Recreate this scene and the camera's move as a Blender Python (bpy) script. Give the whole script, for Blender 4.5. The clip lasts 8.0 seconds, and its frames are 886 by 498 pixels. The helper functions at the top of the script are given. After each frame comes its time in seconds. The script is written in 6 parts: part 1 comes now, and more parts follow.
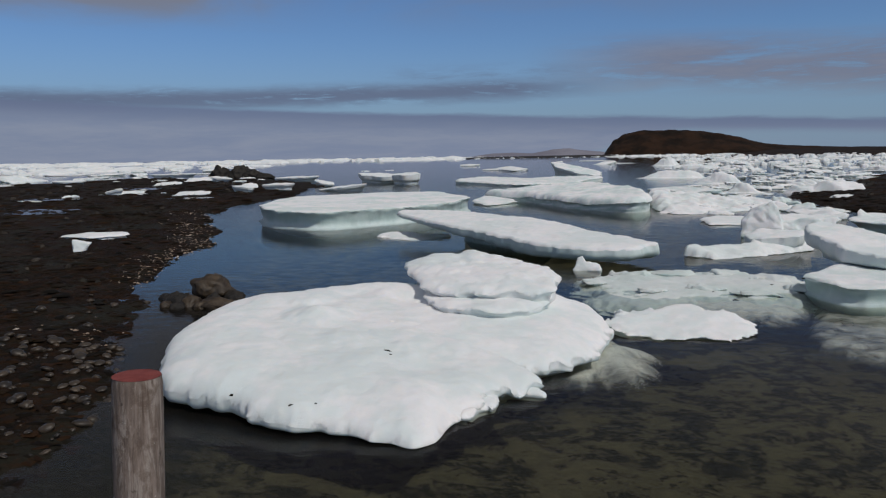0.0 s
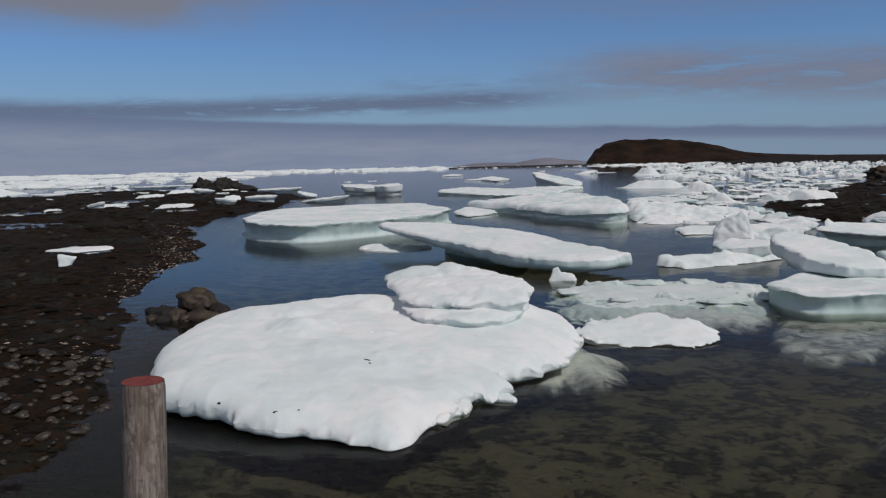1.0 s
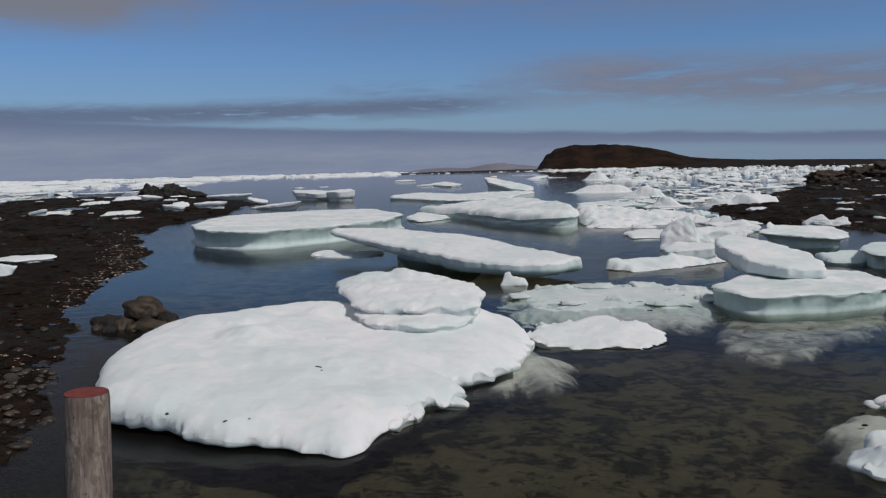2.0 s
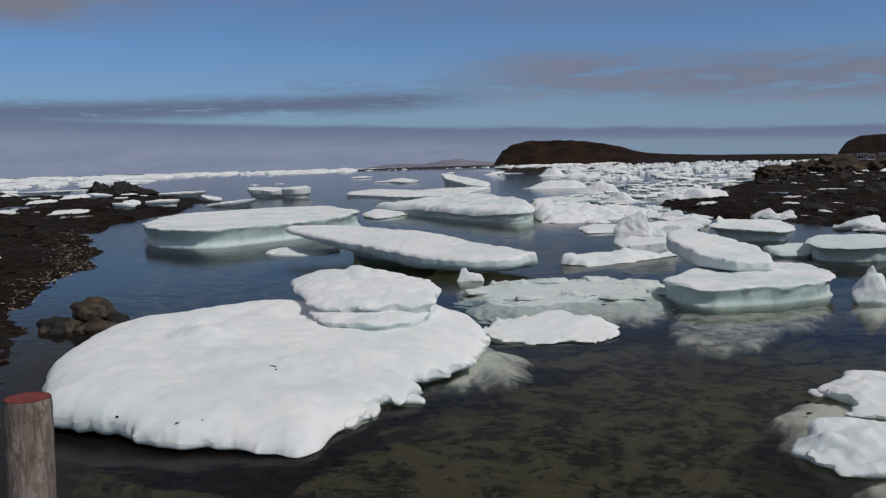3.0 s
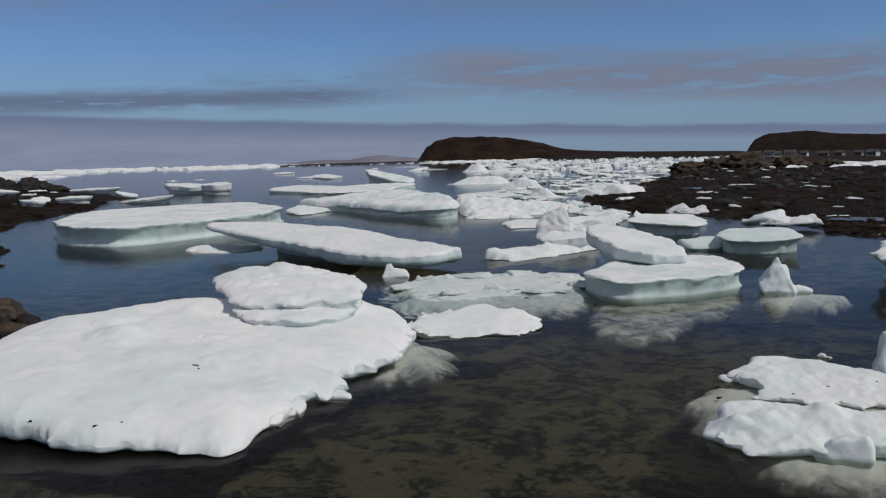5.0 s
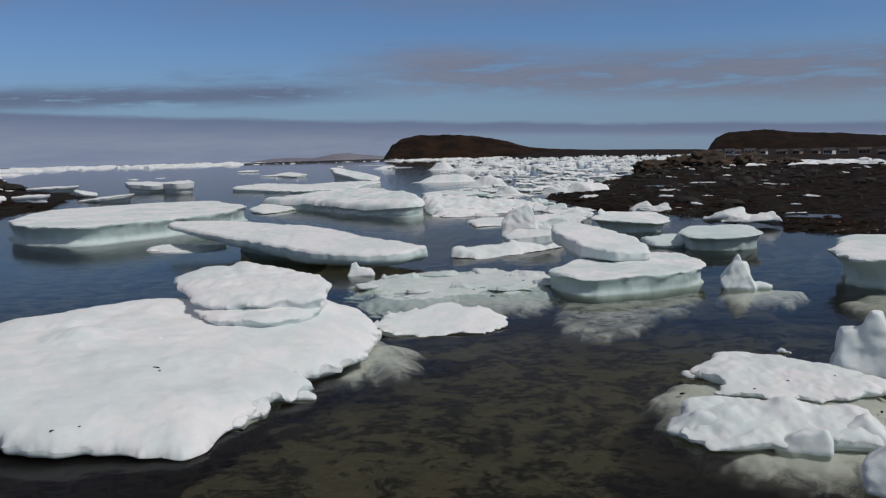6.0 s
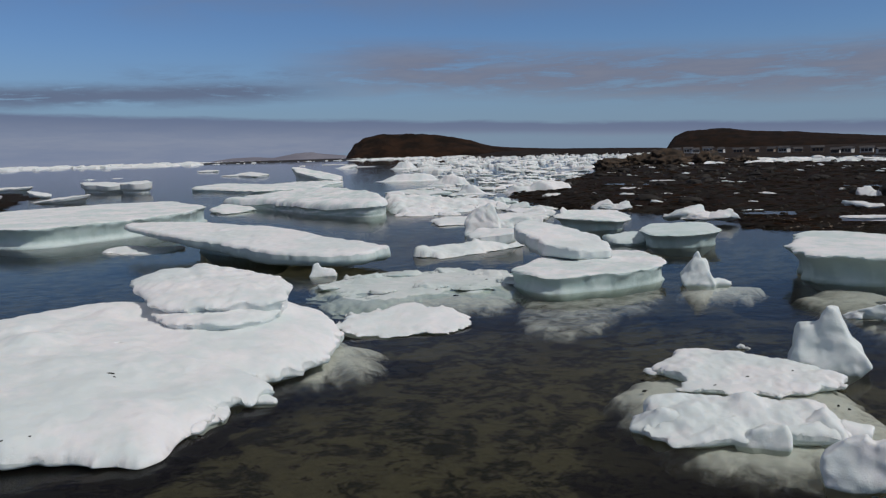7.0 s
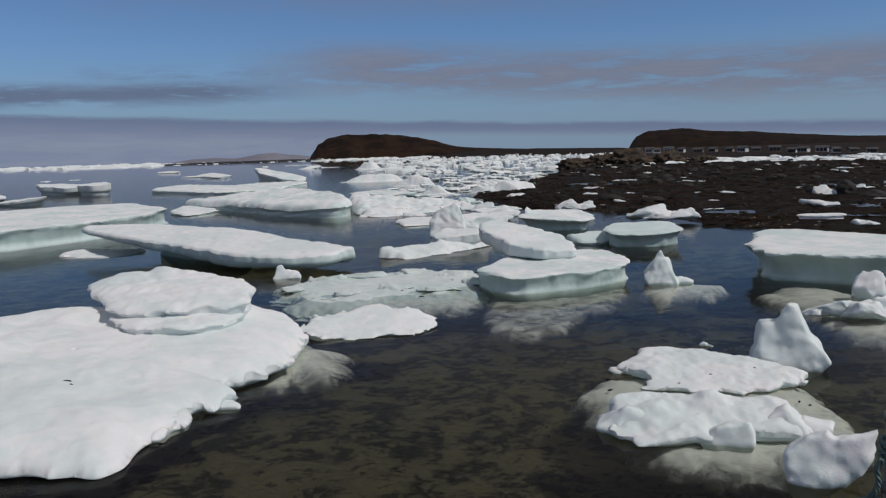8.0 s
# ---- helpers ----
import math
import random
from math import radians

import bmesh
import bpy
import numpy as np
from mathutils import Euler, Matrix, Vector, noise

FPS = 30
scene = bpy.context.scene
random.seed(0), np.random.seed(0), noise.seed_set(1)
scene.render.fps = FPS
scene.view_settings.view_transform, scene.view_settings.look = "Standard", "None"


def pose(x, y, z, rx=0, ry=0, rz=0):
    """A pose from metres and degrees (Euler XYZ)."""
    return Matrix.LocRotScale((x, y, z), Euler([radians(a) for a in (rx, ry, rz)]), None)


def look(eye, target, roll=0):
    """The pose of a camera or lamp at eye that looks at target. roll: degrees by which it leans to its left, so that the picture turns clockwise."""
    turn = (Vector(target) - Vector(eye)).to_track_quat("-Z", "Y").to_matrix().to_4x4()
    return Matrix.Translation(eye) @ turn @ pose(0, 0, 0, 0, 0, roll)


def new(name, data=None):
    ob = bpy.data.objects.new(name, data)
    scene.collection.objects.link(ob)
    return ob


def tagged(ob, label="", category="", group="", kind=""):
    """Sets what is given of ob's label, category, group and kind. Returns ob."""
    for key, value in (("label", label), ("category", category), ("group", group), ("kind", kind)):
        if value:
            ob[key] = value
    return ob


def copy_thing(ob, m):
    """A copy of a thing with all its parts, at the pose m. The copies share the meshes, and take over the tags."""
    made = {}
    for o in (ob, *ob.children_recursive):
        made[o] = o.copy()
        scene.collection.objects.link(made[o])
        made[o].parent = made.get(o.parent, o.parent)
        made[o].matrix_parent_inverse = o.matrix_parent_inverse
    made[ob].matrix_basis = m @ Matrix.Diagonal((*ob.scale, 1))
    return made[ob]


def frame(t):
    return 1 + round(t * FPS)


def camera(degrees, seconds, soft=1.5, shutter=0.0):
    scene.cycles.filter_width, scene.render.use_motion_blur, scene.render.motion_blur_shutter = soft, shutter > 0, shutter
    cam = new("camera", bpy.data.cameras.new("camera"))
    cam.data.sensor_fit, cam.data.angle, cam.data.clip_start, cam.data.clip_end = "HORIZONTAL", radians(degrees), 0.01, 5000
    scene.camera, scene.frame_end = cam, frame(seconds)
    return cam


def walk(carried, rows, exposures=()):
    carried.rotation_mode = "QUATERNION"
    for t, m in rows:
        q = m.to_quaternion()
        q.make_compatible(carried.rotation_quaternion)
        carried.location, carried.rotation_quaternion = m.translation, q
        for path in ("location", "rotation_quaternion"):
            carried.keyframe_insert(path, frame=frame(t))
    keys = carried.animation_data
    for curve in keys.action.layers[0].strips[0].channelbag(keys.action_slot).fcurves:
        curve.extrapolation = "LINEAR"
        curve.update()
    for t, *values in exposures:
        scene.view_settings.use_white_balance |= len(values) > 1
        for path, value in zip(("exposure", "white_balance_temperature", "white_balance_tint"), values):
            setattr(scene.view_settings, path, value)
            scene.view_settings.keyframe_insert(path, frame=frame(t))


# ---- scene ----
cam = camera(59.8, 8.0, 1.25)
# seconds, x, y, z, yaw, pitch, roll
ROWS = [
    (0, -0.255, 0.954, 4.278, 1.17, -6.875, -0.995),
    (0.2, -0.201, 0.625, 4.348, 0.776, -6.85, -1.044),
    (0.3, -0.178, 0.488, 4.377, 0.612, -6.839, -1.065),
    (0.5, -0.156, 0.356, 4.405, 0.454, -6.829, -1.084),
    (1, -0.083, 0.129, 4.456, -0.067, -6.169, -1.299),
    (1.5, -0.072, 0.072, 4.467, -1.778, -5.778, -1.361),
    (3, 0.014, 0.054, 4.48, -6.732, -6.224, -1.66),
    (3.5, -0.001, 0.008, 4.493, -8.3, -6.406, -1.678),
    (4, -0.012, -0.06, 4.481, -9.774, -6.453, -1.593),
    (4.5, -0.01, -0.076, 4.479, -11.087, -6.558, -1.567),
    (6, 0.027, -0.013, 4.48, -14.853, -6.88, -1.507),
    (6.5, 0.049, 0.033, 4.483, -16.234, -6.974, -1.595),
    (7, 0.088, 0.099, 4.483, -17.574, -7.027, -1.668),
    (7.5, 0.123, 0.173, 4.484, -18.97, -7.083, -1.774),
    (8, 0.116, 0.187, 4.486, -20.185, -7.079, -1.787),
]
walk(cam, [(t, pose(x, y, z, 90 + pitch, 0, yaw) @ pose(0, 0, 0, 0, 0, roll)) for t, x, y, z, yaw, pitch, roll in ROWS])

# ---------------------------------------------------------------- light
scene.view_settings.exposure = -0.22
SUN_EL, SUN_AZ = 50.0, 138.0            # degrees; azimuth clockwise from +y
sun = new("sun", bpy.data.lights.new("sun", "SUN"))
sun.data.energy, sun.data.angle, sun.data.color = 2.7, radians(0.6), (1.0, 0.95, 0.89)
sx, sy = math.sin(radians(SUN_AZ)), math.cos(radians(SUN_AZ))
sun.matrix_world = look((60 * sx, 60 * sy, 60 * math.tan(radians(SUN_EL))), (0, 0, 0))


class Net:
    """A short way to write node trees."""

    def __init__(self, tree):
        self.tree = tree
        self.nodes, self.links = tree.nodes, tree.links

    def add(self, kind, **inputs):
        node = self.nodes.new(kind)
        for key, value in inputs.items():
            self.put(node.inputs[key.replace("_", " ")], value)
        return node

    def put(self, socket, value):
        if isinstance(value, bpy.types.NodeSocket):
            self.links.new(value, socket)
        else:
            socket.default_value = value

    def math(self, op, a, b=0.0, c=0.0, clamp=False):
        node = self.nodes.new("ShaderNodeMath")
        node.operation, node.use_clamp = op, clamp
        for s, v in zip(node.inputs, (a, b, c)):
            self.put(s, v)
        return node.outputs[0]

    def step(self, value, lo, hi, a=0.0, b=1.0):
        node = self.nodes.new("ShaderNodeMapRange")
        node.interpolation_type = "SMOOTHSTEP"
        for key, v in (("Value", value), ("From Min", lo), ("From Max", hi), ("To Min", a), ("To Max", b)):
            self.put(node.inputs[key], v)
        return node.outputs[0]

    def mix(self, fac, a, b, blend="MIX"):
        node = self.nodes.new("ShaderNodeMix")
        node.data_type, node.blend_type = "RGBA", blend
        self.put(node.inputs[0], fac)
        for s, v in ((node.inputs[6], a), (node.inputs[7], b)):
            self.put(s, (*v, 1) if isinstance(v, tuple) and len(v) == 3 else v)
        return node.outputs[2]

    def noise(self, vector, scale, detail=4.0, rough=0.55, distort=0.0):
        node = self.add("ShaderNodeTexNoise", Vector=vector, Scale=scale, Detail=detail, Roughness=rough, Distortion=distort)
        return node.outputs[0]


def build_world():
    world = bpy.data.worlds.new("arctic_sky")
    scene.world = world
    world.use_nodes = True
    n = Net(world.node_tree)
    n.nodes.clear()
    tex = n.add("ShaderNodeTexSky")
    tex.sky_type, tex.sun_disc, tex.sun_elevation, tex.sun_rotation = "NISHITA", False, radians(SUN_EL), radians(SUN_AZ)
    tex.altitude, tex.air_density, tex.dust_density, tex.ozone_density = 0.0, 1.0, 0.3, 4.0
    sky = tex.outputs[0]
    way = n.add("ShaderNodeTexCoord").outputs["Generated"]
    xyz = n.add("ShaderNodeSeparateXYZ", Vector=way)
    x, y, z = xyz.outputs
    el = n.math("MULTIPLY", n.math("ARCSINE", z), 57.2958)
    az = n.math("MULTIPLY", n.math("ARCTAN2", x, y), 57.2958)
    # clouds are drawn out along the horizon
    flat = n.add("ShaderNodeCombineXYZ", X=n.math("MULTIPLY", az, 0.10), Y=n.math("MULTIPLY", el, 0.75), Z=3.1).outputs[0]
    wide = n.add("ShaderNodeCombineXYZ", X=n.math("MULTIPLY", az, 0.05), Y=n.math("MULTIPLY", el, 0.22), Z=7.7).outputs[0]
    n1 = n.noise(flat, 1.6, 7.0, 0.58, 0.4)
    n2 = n.noise(wide, 1.3, 6.0, 0.55, 0.6)
    puff = n.noise(flat, 6.5, 8.0, 0.65, 0.9)
    n1 = n.math("ADD", n.math("MULTIPLY", n1, 0.72), n.math("MULTIPLY", puff, 0.28))
    wob = n.math("MULTIPLY", n.math("SUBTRACT", n1, 0.5), 1.3)
    e1 = n.math("ADD", el, wob)

    # the long bank over the sea, thinning to the right
    top = n.math("ADD", 2.95, n.math("MULTIPLY", n.math("MINIMUM", n.math("MAXIMUM", az, -60.0), 55.0), -0.035))
    bank = n.math("SUBTRACT", 1.0, n.step(n.math("SUBTRACT", n.math("ADD", el, n.math("MULTIPLY", wob, 0.55)), top), -0.15, 0.25))
    gap_lo = n.math("SUBTRACT", top, n.step(az, 2.0, 17.0, 4.5, 0.75))
    gap = n.step(n.math("ADD", el, n.math("MULTIPLY", wob, 0.5)), n.math("SUBTRACT", gap_lo, 0.5), n.math("ADD", gap_lo, 0.4))
    bank = n.math("MULTIPLY", bank, n.step(gap, 0, 1, 0.12, 1.0))
    shade = n.step(n.math("SUBTRACT", el, top), -1.6, 0.0)

    def band(mid, half, soft, a0, a1, fade):
        d = n.math("ABSOLUTE", n.math("SUBTRACT", e1, mid))
        m = n.math("SUBTRACT", 1.0, n.step(d, half - soft, half + soft))
        m = n.math("MULTIPLY", m, n.step(az, a0 - fade, a0 + fade))
        return n.math("MULTIPLY", m, n.math("SUBTRACT", 1.0, n.step(az, a1 - fade, a1 + fade)))

    streak = n.math("MULTIPLY", band(n.step(az, -30, 10, 4.1, 4.8), 0.6, 0.5, -80, 8, 5), n.step(n1, 0.34, 0.49))
    streak2 = n.math("MULTIPLY", band(5.9, 0.55, 0.5, -4, 9, 4), n.step(n1, 0.40, 0.7, 0.0, 0.7))
    slab = n.math("MULTIPLY", band(n.step(az, 10, 45, 6.3, 4.8), 1.6, 1.0, 10, 120, 6), n.math("MULTIPLY", n.step(n2, 0.25, 0.5, 0.45, 1.0), n.step(n1, 0.36, 0.52, 0.25, 1.0)))
    high = n.math("MULTIPLY", n.step(el, 8.0, 15.0), n.step(n.math("ADD", n2, n.step(el, 12.0, 26.0, 0.0, 0.22)), 0.40, 0.64, n.step(el, 9.0, 20.0, 0.05, 0.4), 0.85))
    veil = n.math("MULTIPLY", band(13.0, 3.2, 1.3, -80, -13, 7), n.step(n2, 0.3, 0.55, 0.25, 0.9))
    high = n.math("MAXIMUM", high, veil)
    low = n.math("MAXIMUM", streak, streak2)

    col = n.mix(1.0, sky, (0.61, 0.765, 1.0), "MULTIPLY")
    col = n.mix(n.step(el, 0.0, 9.0, 0.75, 0.0), col, (2.25, 3.35, 5.0))
    col = n.mix(high, col, (2.5, 2.5, 2.85))
    col = n.mix(n.math("MULTIPLY", slab, 0.8), col, n.mix(n.step(n1, 0.3, 0.7), (1.9, 2.1, 3.1), (2.6, 2.6, 3.25)))
    col = n.mix(n.math("MULTIPLY", low, 0.95), col, n.mix(n1, (1.25, 1.75, 2.9), (1.9, 2.35, 3.5)))
    bank_col = n.mix(shade, n.mix(n.step(n1, 0.3, 0.7), (2.45, 2.95, 4.3), (3.05, 3.45, 4.6)), (1.75, 2.2, 3.5))
    col = n.mix(n.math("MULTIPLY", bank, 0.93), col, bank_col)
    back = n.add("ShaderNodeBackground", Color=col, Strength=0.088)
    out = n.add("ShaderNodeOutputWorld")
    n.links.new(back.outputs[0], out.inputs[0])


build_world()

# ---------------------------------------------------------------- materials
def material(name):
    m = bpy.data.materials.new(name)
    m.use_nodes = True
    n = Net(m.node_tree)
    n.nodes.clear()
    out = n.add("ShaderNodeOutputMaterial")
    return m, n, out


def principled(n, out, color, rough=0.7, bump=None, height=0.02, spec=0.5, coat=0.0, sss=0.0):
    p = n.add("ShaderNodeBsdfPrincipled")
    n.put(p.inputs["Base Color"], (*color, 1) if isinstance(color, tuple) else color)
    n.put(p.inputs["Roughness"], rough)
    n.put(p.inputs["Specular IOR Level"], spec)
    if coat:
        n.put(p.inputs["Coat Weight"], coat)
        p.inputs["Coat Roughness"].default_value = 0.15
    if sss:
        p.inputs["Subsurface Weight"].default_value = sss
        p.inputs["Subsurface Radius"].default_value = (0.30, 0.34, 0.38)
        p.inputs["Subsurface Scale"].default_value = 0.3
    if bump is not None:
        b = n.add("ShaderNodeBump", Height=bump, Distance=height)
        n.links.new(b.outputs[0], p.inputs["Normal"])
    n.links.new(p.outputs[0], out.inputs[0])
    return p


def ice_material(name, snow, ice, deep, teal=0.5, drowned=False):
    """Granular snow on what faces up, clear blue-green ice on steep faces, green below the water for the light it
    absorbs.
    """
    m, n, out = material(name)
    g = n.add("ShaderNodeNewGeometry")
    pos = g.outputs["Position"]
    nz = n.add("ShaderNodeSeparateXYZ", Vector=g.outputs["Normal"]).outputs[2]
    z = n.add("ShaderNodeSeparateXYZ", Vector=pos).outputs[2]
    big, mid, fine = n.noise(pos, 0.45, 4, 0.55, 0.4), n.noise(pos, 2.2, 5, 0.6, 0.3), n.noise(pos, 7.0, 5, 0.65)
    grain = n.noise(pos, 45.0, 3, 0.6)
    steep = n.math("SUBTRACT", 1.0, n.step(n.math("ADD", nz, n.math("MULTIPLY", n.math("SUBTRACT", fine, 0.5), 0.4)), -0.25, 0.42))
    pale = tuple(0.2 * s + 0.8 * i for s, i in zip(snow, ice))
    tone = n.mix(n.step(n.math("ADD", n.math("MULTIPLY", big, 0.65), n.math("MULTIPLY", mid, 0.35)), 0.40, 0.60, 0.0, teal), snow, pale)
    tone = n.mix(n.step(fine, 0.5, 0.78, 0.0, 0.28), tone, tuple(0.82 * v for v in snow))
    tone = n.mix(n.step(n.noise(pos, 0.9, 5, 0.6, 0.8), 0.6, 0.78, 0.0, 0.4), tone, (0.66, 0.70, 0.71))
    tone = n.mix(n.math("MULTIPLY", steep, n.step(n.math("ADD", n.math("MULTIPLY", z, 0.5), mid), 0.4, 0.95, 0.95, 0.3)), tone, ice)
    # the tint below the waterline puts the sea's absorption of light into the colour
    wet = n.math("SUBTRACT", 1.0, n.step(n.math("ADD", z, n.math("MULTIPLY", n.math("SUBTRACT", fine, 0.5), 0.2)), -0.2, 0.03))
    tone = n.mix(n.math("MULTIPLY", wet, n.step(mid, 0.3, 0.7, 0.55, 1.0)), tone, deep)
    bump = n.math("ADD", n.math("MULTIPLY", mid, 0.9), n.math("ADD", n.math("MULTIPLY", fine, 0.9), n.math("MULTIPLY", grain, 0.5)))
    rough = n.step(steep, 0.0, 1.0, 0.8, 0.42)
    body = principled(n, out, tone, rough, bump, 0.009, 0.2, 0.0, 0.45)
    # drowned ice turns transparent with depth, standing in for murky water
    if drowned:
        clear = n.add("ShaderNodeBsdfTransparent")
        fac = n.step(n.math("ADD", z, n.math("MULTIPLY", n.math("SUBTRACT", n.noise(pos, 2.0, 6, 0.7, 0.6), 0.5), 0.7)), -0.5, -0.04, 0.0, 0.8)
        mixer = n.add("ShaderNodeMixShader", Fac=fac)
        n.links.new(clear.outputs[0], mixer.inputs[1])
        n.links.new(body.outputs[0], mixer.inputs[2])
        n.links.new(mixer.outputs[0], out.inputs[0])
    return m


ICE = ice_material("snowy_ice", (0.765, 0.765, 0.770), (0.59, 0.675, 0.67), (0.54, 0.60, 0.56), 0.9)
TEAL = ice_material("teal_ice", (0.765, 0.765, 0.770), (0.45, 0.59, 0.57), (0.44, 0.54, 0.50), 0.8)
GREEN = ice_material("clear_green_ice", (0.62, 0.70, 0.695), (0.46, 0.59, 0.57), (0.42, 0.53, 0.49), 0.9)
SLUSH = ice_material("wet_slush", (0.60, 0.64, 0.635), (0.48, 0.57, 0.55), (0.46, 0.53, 0.49), 0.9)
SIDE = ice_material("clear_ice_side", (0.56, 0.65, 0.64), (0.40, 0.52, 0.50), (0.34, 0.44, 0.40), 0.6)
DROWNED = ice_material("drowned_ice", (0.74, 0.76, 0.735), (0.70, 0.73, 0.70), (0.74, 0.76, 0.73), 0.6, True)


def water_material():
    m, n, out = material("calm_sea_water")
    pos = n.add("ShaderNodeNewGeometry").outputs["Position"]
    drawn = n.add("ShaderNodeMapping", Vector=pos, Scale=(0.8, 1.6, 1.0), Rotation=(0, 0, 0.3)).outputs[0]
    waves = n.math("ADD", n.noise(drawn, 1.4, 3, 0.5, 0.3), n.math("MULTIPLY", n.noise(drawn, 7.0, 2, 0.5), 0.12))
    b = n.add("ShaderNodeBump", Height=waves, Distance=0.012, Strength=1.0).outputs[0]
    clear = n.add("ShaderNodeBsdfTransparent", Color=(0.84, 0.86, 0.83, 1))
    silt = n.add("ShaderNodeBsdfDiffuse", Color=(0.17, 0.155, 0.145, 1))
    body = n.add("ShaderNodeMixShader", Fac=n.step(n.noise(pos, 0.25, 3, 0.5), 0.3, 0.7, 0.022, 0.048))
    n.links.new(clear.outputs[0], body.inputs[1])
    n.links.new(silt.outputs[0], body.inputs[2])
    gloss = n.add("ShaderNodeBsdfGlossy", Color=(0.9, 0.91, 0.93, 1), Roughness=0.025, Normal=b)
    fres = n.add("ShaderNodeFresnel", IOR=1.33, Normal=b)
    mix = n.add("ShaderNodeMixShader", Fac=n.math("POWER", fres.outputs[0], 1.45))
    n.links.new(body.outputs[0], mix.inputs[1])
    n.links.new(gloss.outputs[0], mix.inputs[2])
    n.links.new(mix.outputs[0], out.inputs[0])
    return m


WATER = water_material()


def ground_material():
    """Sea bed of dark sand with weed, and a foreshore under wet brown wrack."""
    m, n, out = material("sand_and_wrack")
    pos = n.add("ShaderNodeNewGeometry").outputs["Position"]
    z = n.add("ShaderNodeSeparateXYZ", Vector=pos).outputs[2]
    patch, mid, fine = n.noise(pos, 1.1, 7, 0.72, 0.5), n.noise(pos, 4.0, 6, 0.7, 0.2), n.noise(pos, 13.0, 4, 0.65)
    sand = n.mix(n.step(mid, 0.3, 0.7), (0.056, 0.052, 0.028), (0.102, 0.092, 0.050))
    weed = n.mix(n.step(fine, 0.3, 0.7), (0.006, 0.007, 0.005), (0.018, 0.018, 0.011))
    bed = n.mix(n.step(n.math("ADD", n.math("MULTIPLY", patch, 0.6), n.math("MULTIPLY", mid, 0.4)), 0.47, 0.545), sand, weed)
    wrack = n.mix(n.step(mid, 0.35, 0.65), (0.0048, 0.0036, 0.0024), (0.019, 0.0092, 0.0038))
    wrack = n.mix(n.step(n.noise(pos, 0.28, 5, 0.6, 0.6), 0.45, 0.62, 0.0, 0.8), wrack, (0.019, 0.019, 0.014))
    wrack = n.mix(n.step(patch, 0.52, 0.66, 0.0, 0.85), wrack, (0.030, 0.014, 0.006))
    wrack = n.mix(n.step(fine, 0.55, 0.8, 0.0, 0.4), wrack, (0.024, 0.019, 0.013))
    bed = n.mix(n.step(n.math("ADD", z, n.math("MULTIPLY", n.math("SUBTRACT", patch, 0.5), 1.2)), -0.95, -0.35), bed, weed)
    tone = n.mix(n.step(n.math("ADD", z, n.math("MULTIPLY", n.math("SUBTRACT", mid, 0.5), 0.15)), -0.08, 0.02), bed, wrack)
    bump = n.math("ADD", mid, n.math("MULTIPLY", fine, 0.5))
    principled(n, out, tone, n.step(fine, 0.3, 0.7, 0.9, 0.6), bump, 0.08, 0.06)
    return m


GROUND = ground_material()


def speckled(name, a, b, c, scale, rough=0.8, bump=0.02, spec=0.4):
    m, n, out = material(name)
    pos = n.add("ShaderNodeNewGeometry").outputs["Position"]
    rnd = n.add("ShaderNodeObjectInfo").outputs["Random"]
    big, fine = n.noise(pos, scale, 5, 0.6, 0.4), n.noise(pos, scale * 7, 4, 0.65)
    tone = n.mix(n.step(big, 0.35, 0.65), a, b)
    tone = n.mix(n.step(fine, 0.5, 0.75, 0.0, 0.7), tone, c)
    tone = n.mix(n.math("MULTIPLY", rnd, 0.35), tone, tuple(0.5 * v for v in a))
    principled(n, out, tone, rough, n.math("ADD", big, n.math("MULTIPLY", fine, 0.5)), bump, spec)
    return m


def islands(name, tones, rough=0.7, spec=0.4):
    """A different tone for each loose piece of one mesh."""
    m, n, out = material(name)
    g = n.add("ShaderNodeNewGeometry")
    rnd, pos = g.outputs["Random Per Island"], g.outputs["Position"]
    ramp = n.add("ShaderNodeValToRGB", Fac=rnd)
    e = ramp.color_ramp.elements
    while len(e) < len(tones):
        e.new(0.5)
    for k, t in enumerate(tones):
        e[k].position, e[k].color = k / (len(tones) - 1), (*t, 1)
    fine = n.noise(pos, 20.0, 3, 0.6)
    tone = n.mix(n.step(fine, 0.4, 0.7, 0.0, 0.4), ramp.outputs[0], tuple(0.6 * v for v in tones[0]))
    principled(n, out, tone, rough, fine, 0.01, spec)
    return m


ROCK = speckled("wet_brown_rock", (0.020, 0.013, 0.007), (0.066, 0.044, 0.022), (0.012, 0.011, 0.008), 3.0, 0.6, 0.03, 0.5)
DARK_ROCK = speckled("dark_weedy_rock", (0.007, 0.0065, 0.006), (0.022, 0.018, 0.013), (0.03, 0.02, 0.011), 1.2, 0.75, 0.06)
OUTCROP = speckled("brown_shore_rock", (0.018, 0.015, 0.011), (0.085, 0.055, 0.033), (0.015, 0.014, 0.009), 0.9, 0.85, 0.08)
STONE = speckled("beach_stone", (0.013, 0.010, 0.007), (0.066, 0.047, 0.029), (0.012, 0.012, 0.010), 4.0, 0.5, 0.01, 0.5)
HEATH = speckled("brown_heath", (0.010, 0.007, 0.005), (0.032, 0.017, 0.010), (0.014, 0.014, 0.010), 0.035, 0.95, 0.8, 0.1)
COAST = speckled("low_moor", (0.011, 0.008, 0.006), (0.034, 0.021, 0.013), (0.016, 0.016, 0.011), 0.03, 0.95, 0.5, 0.1)
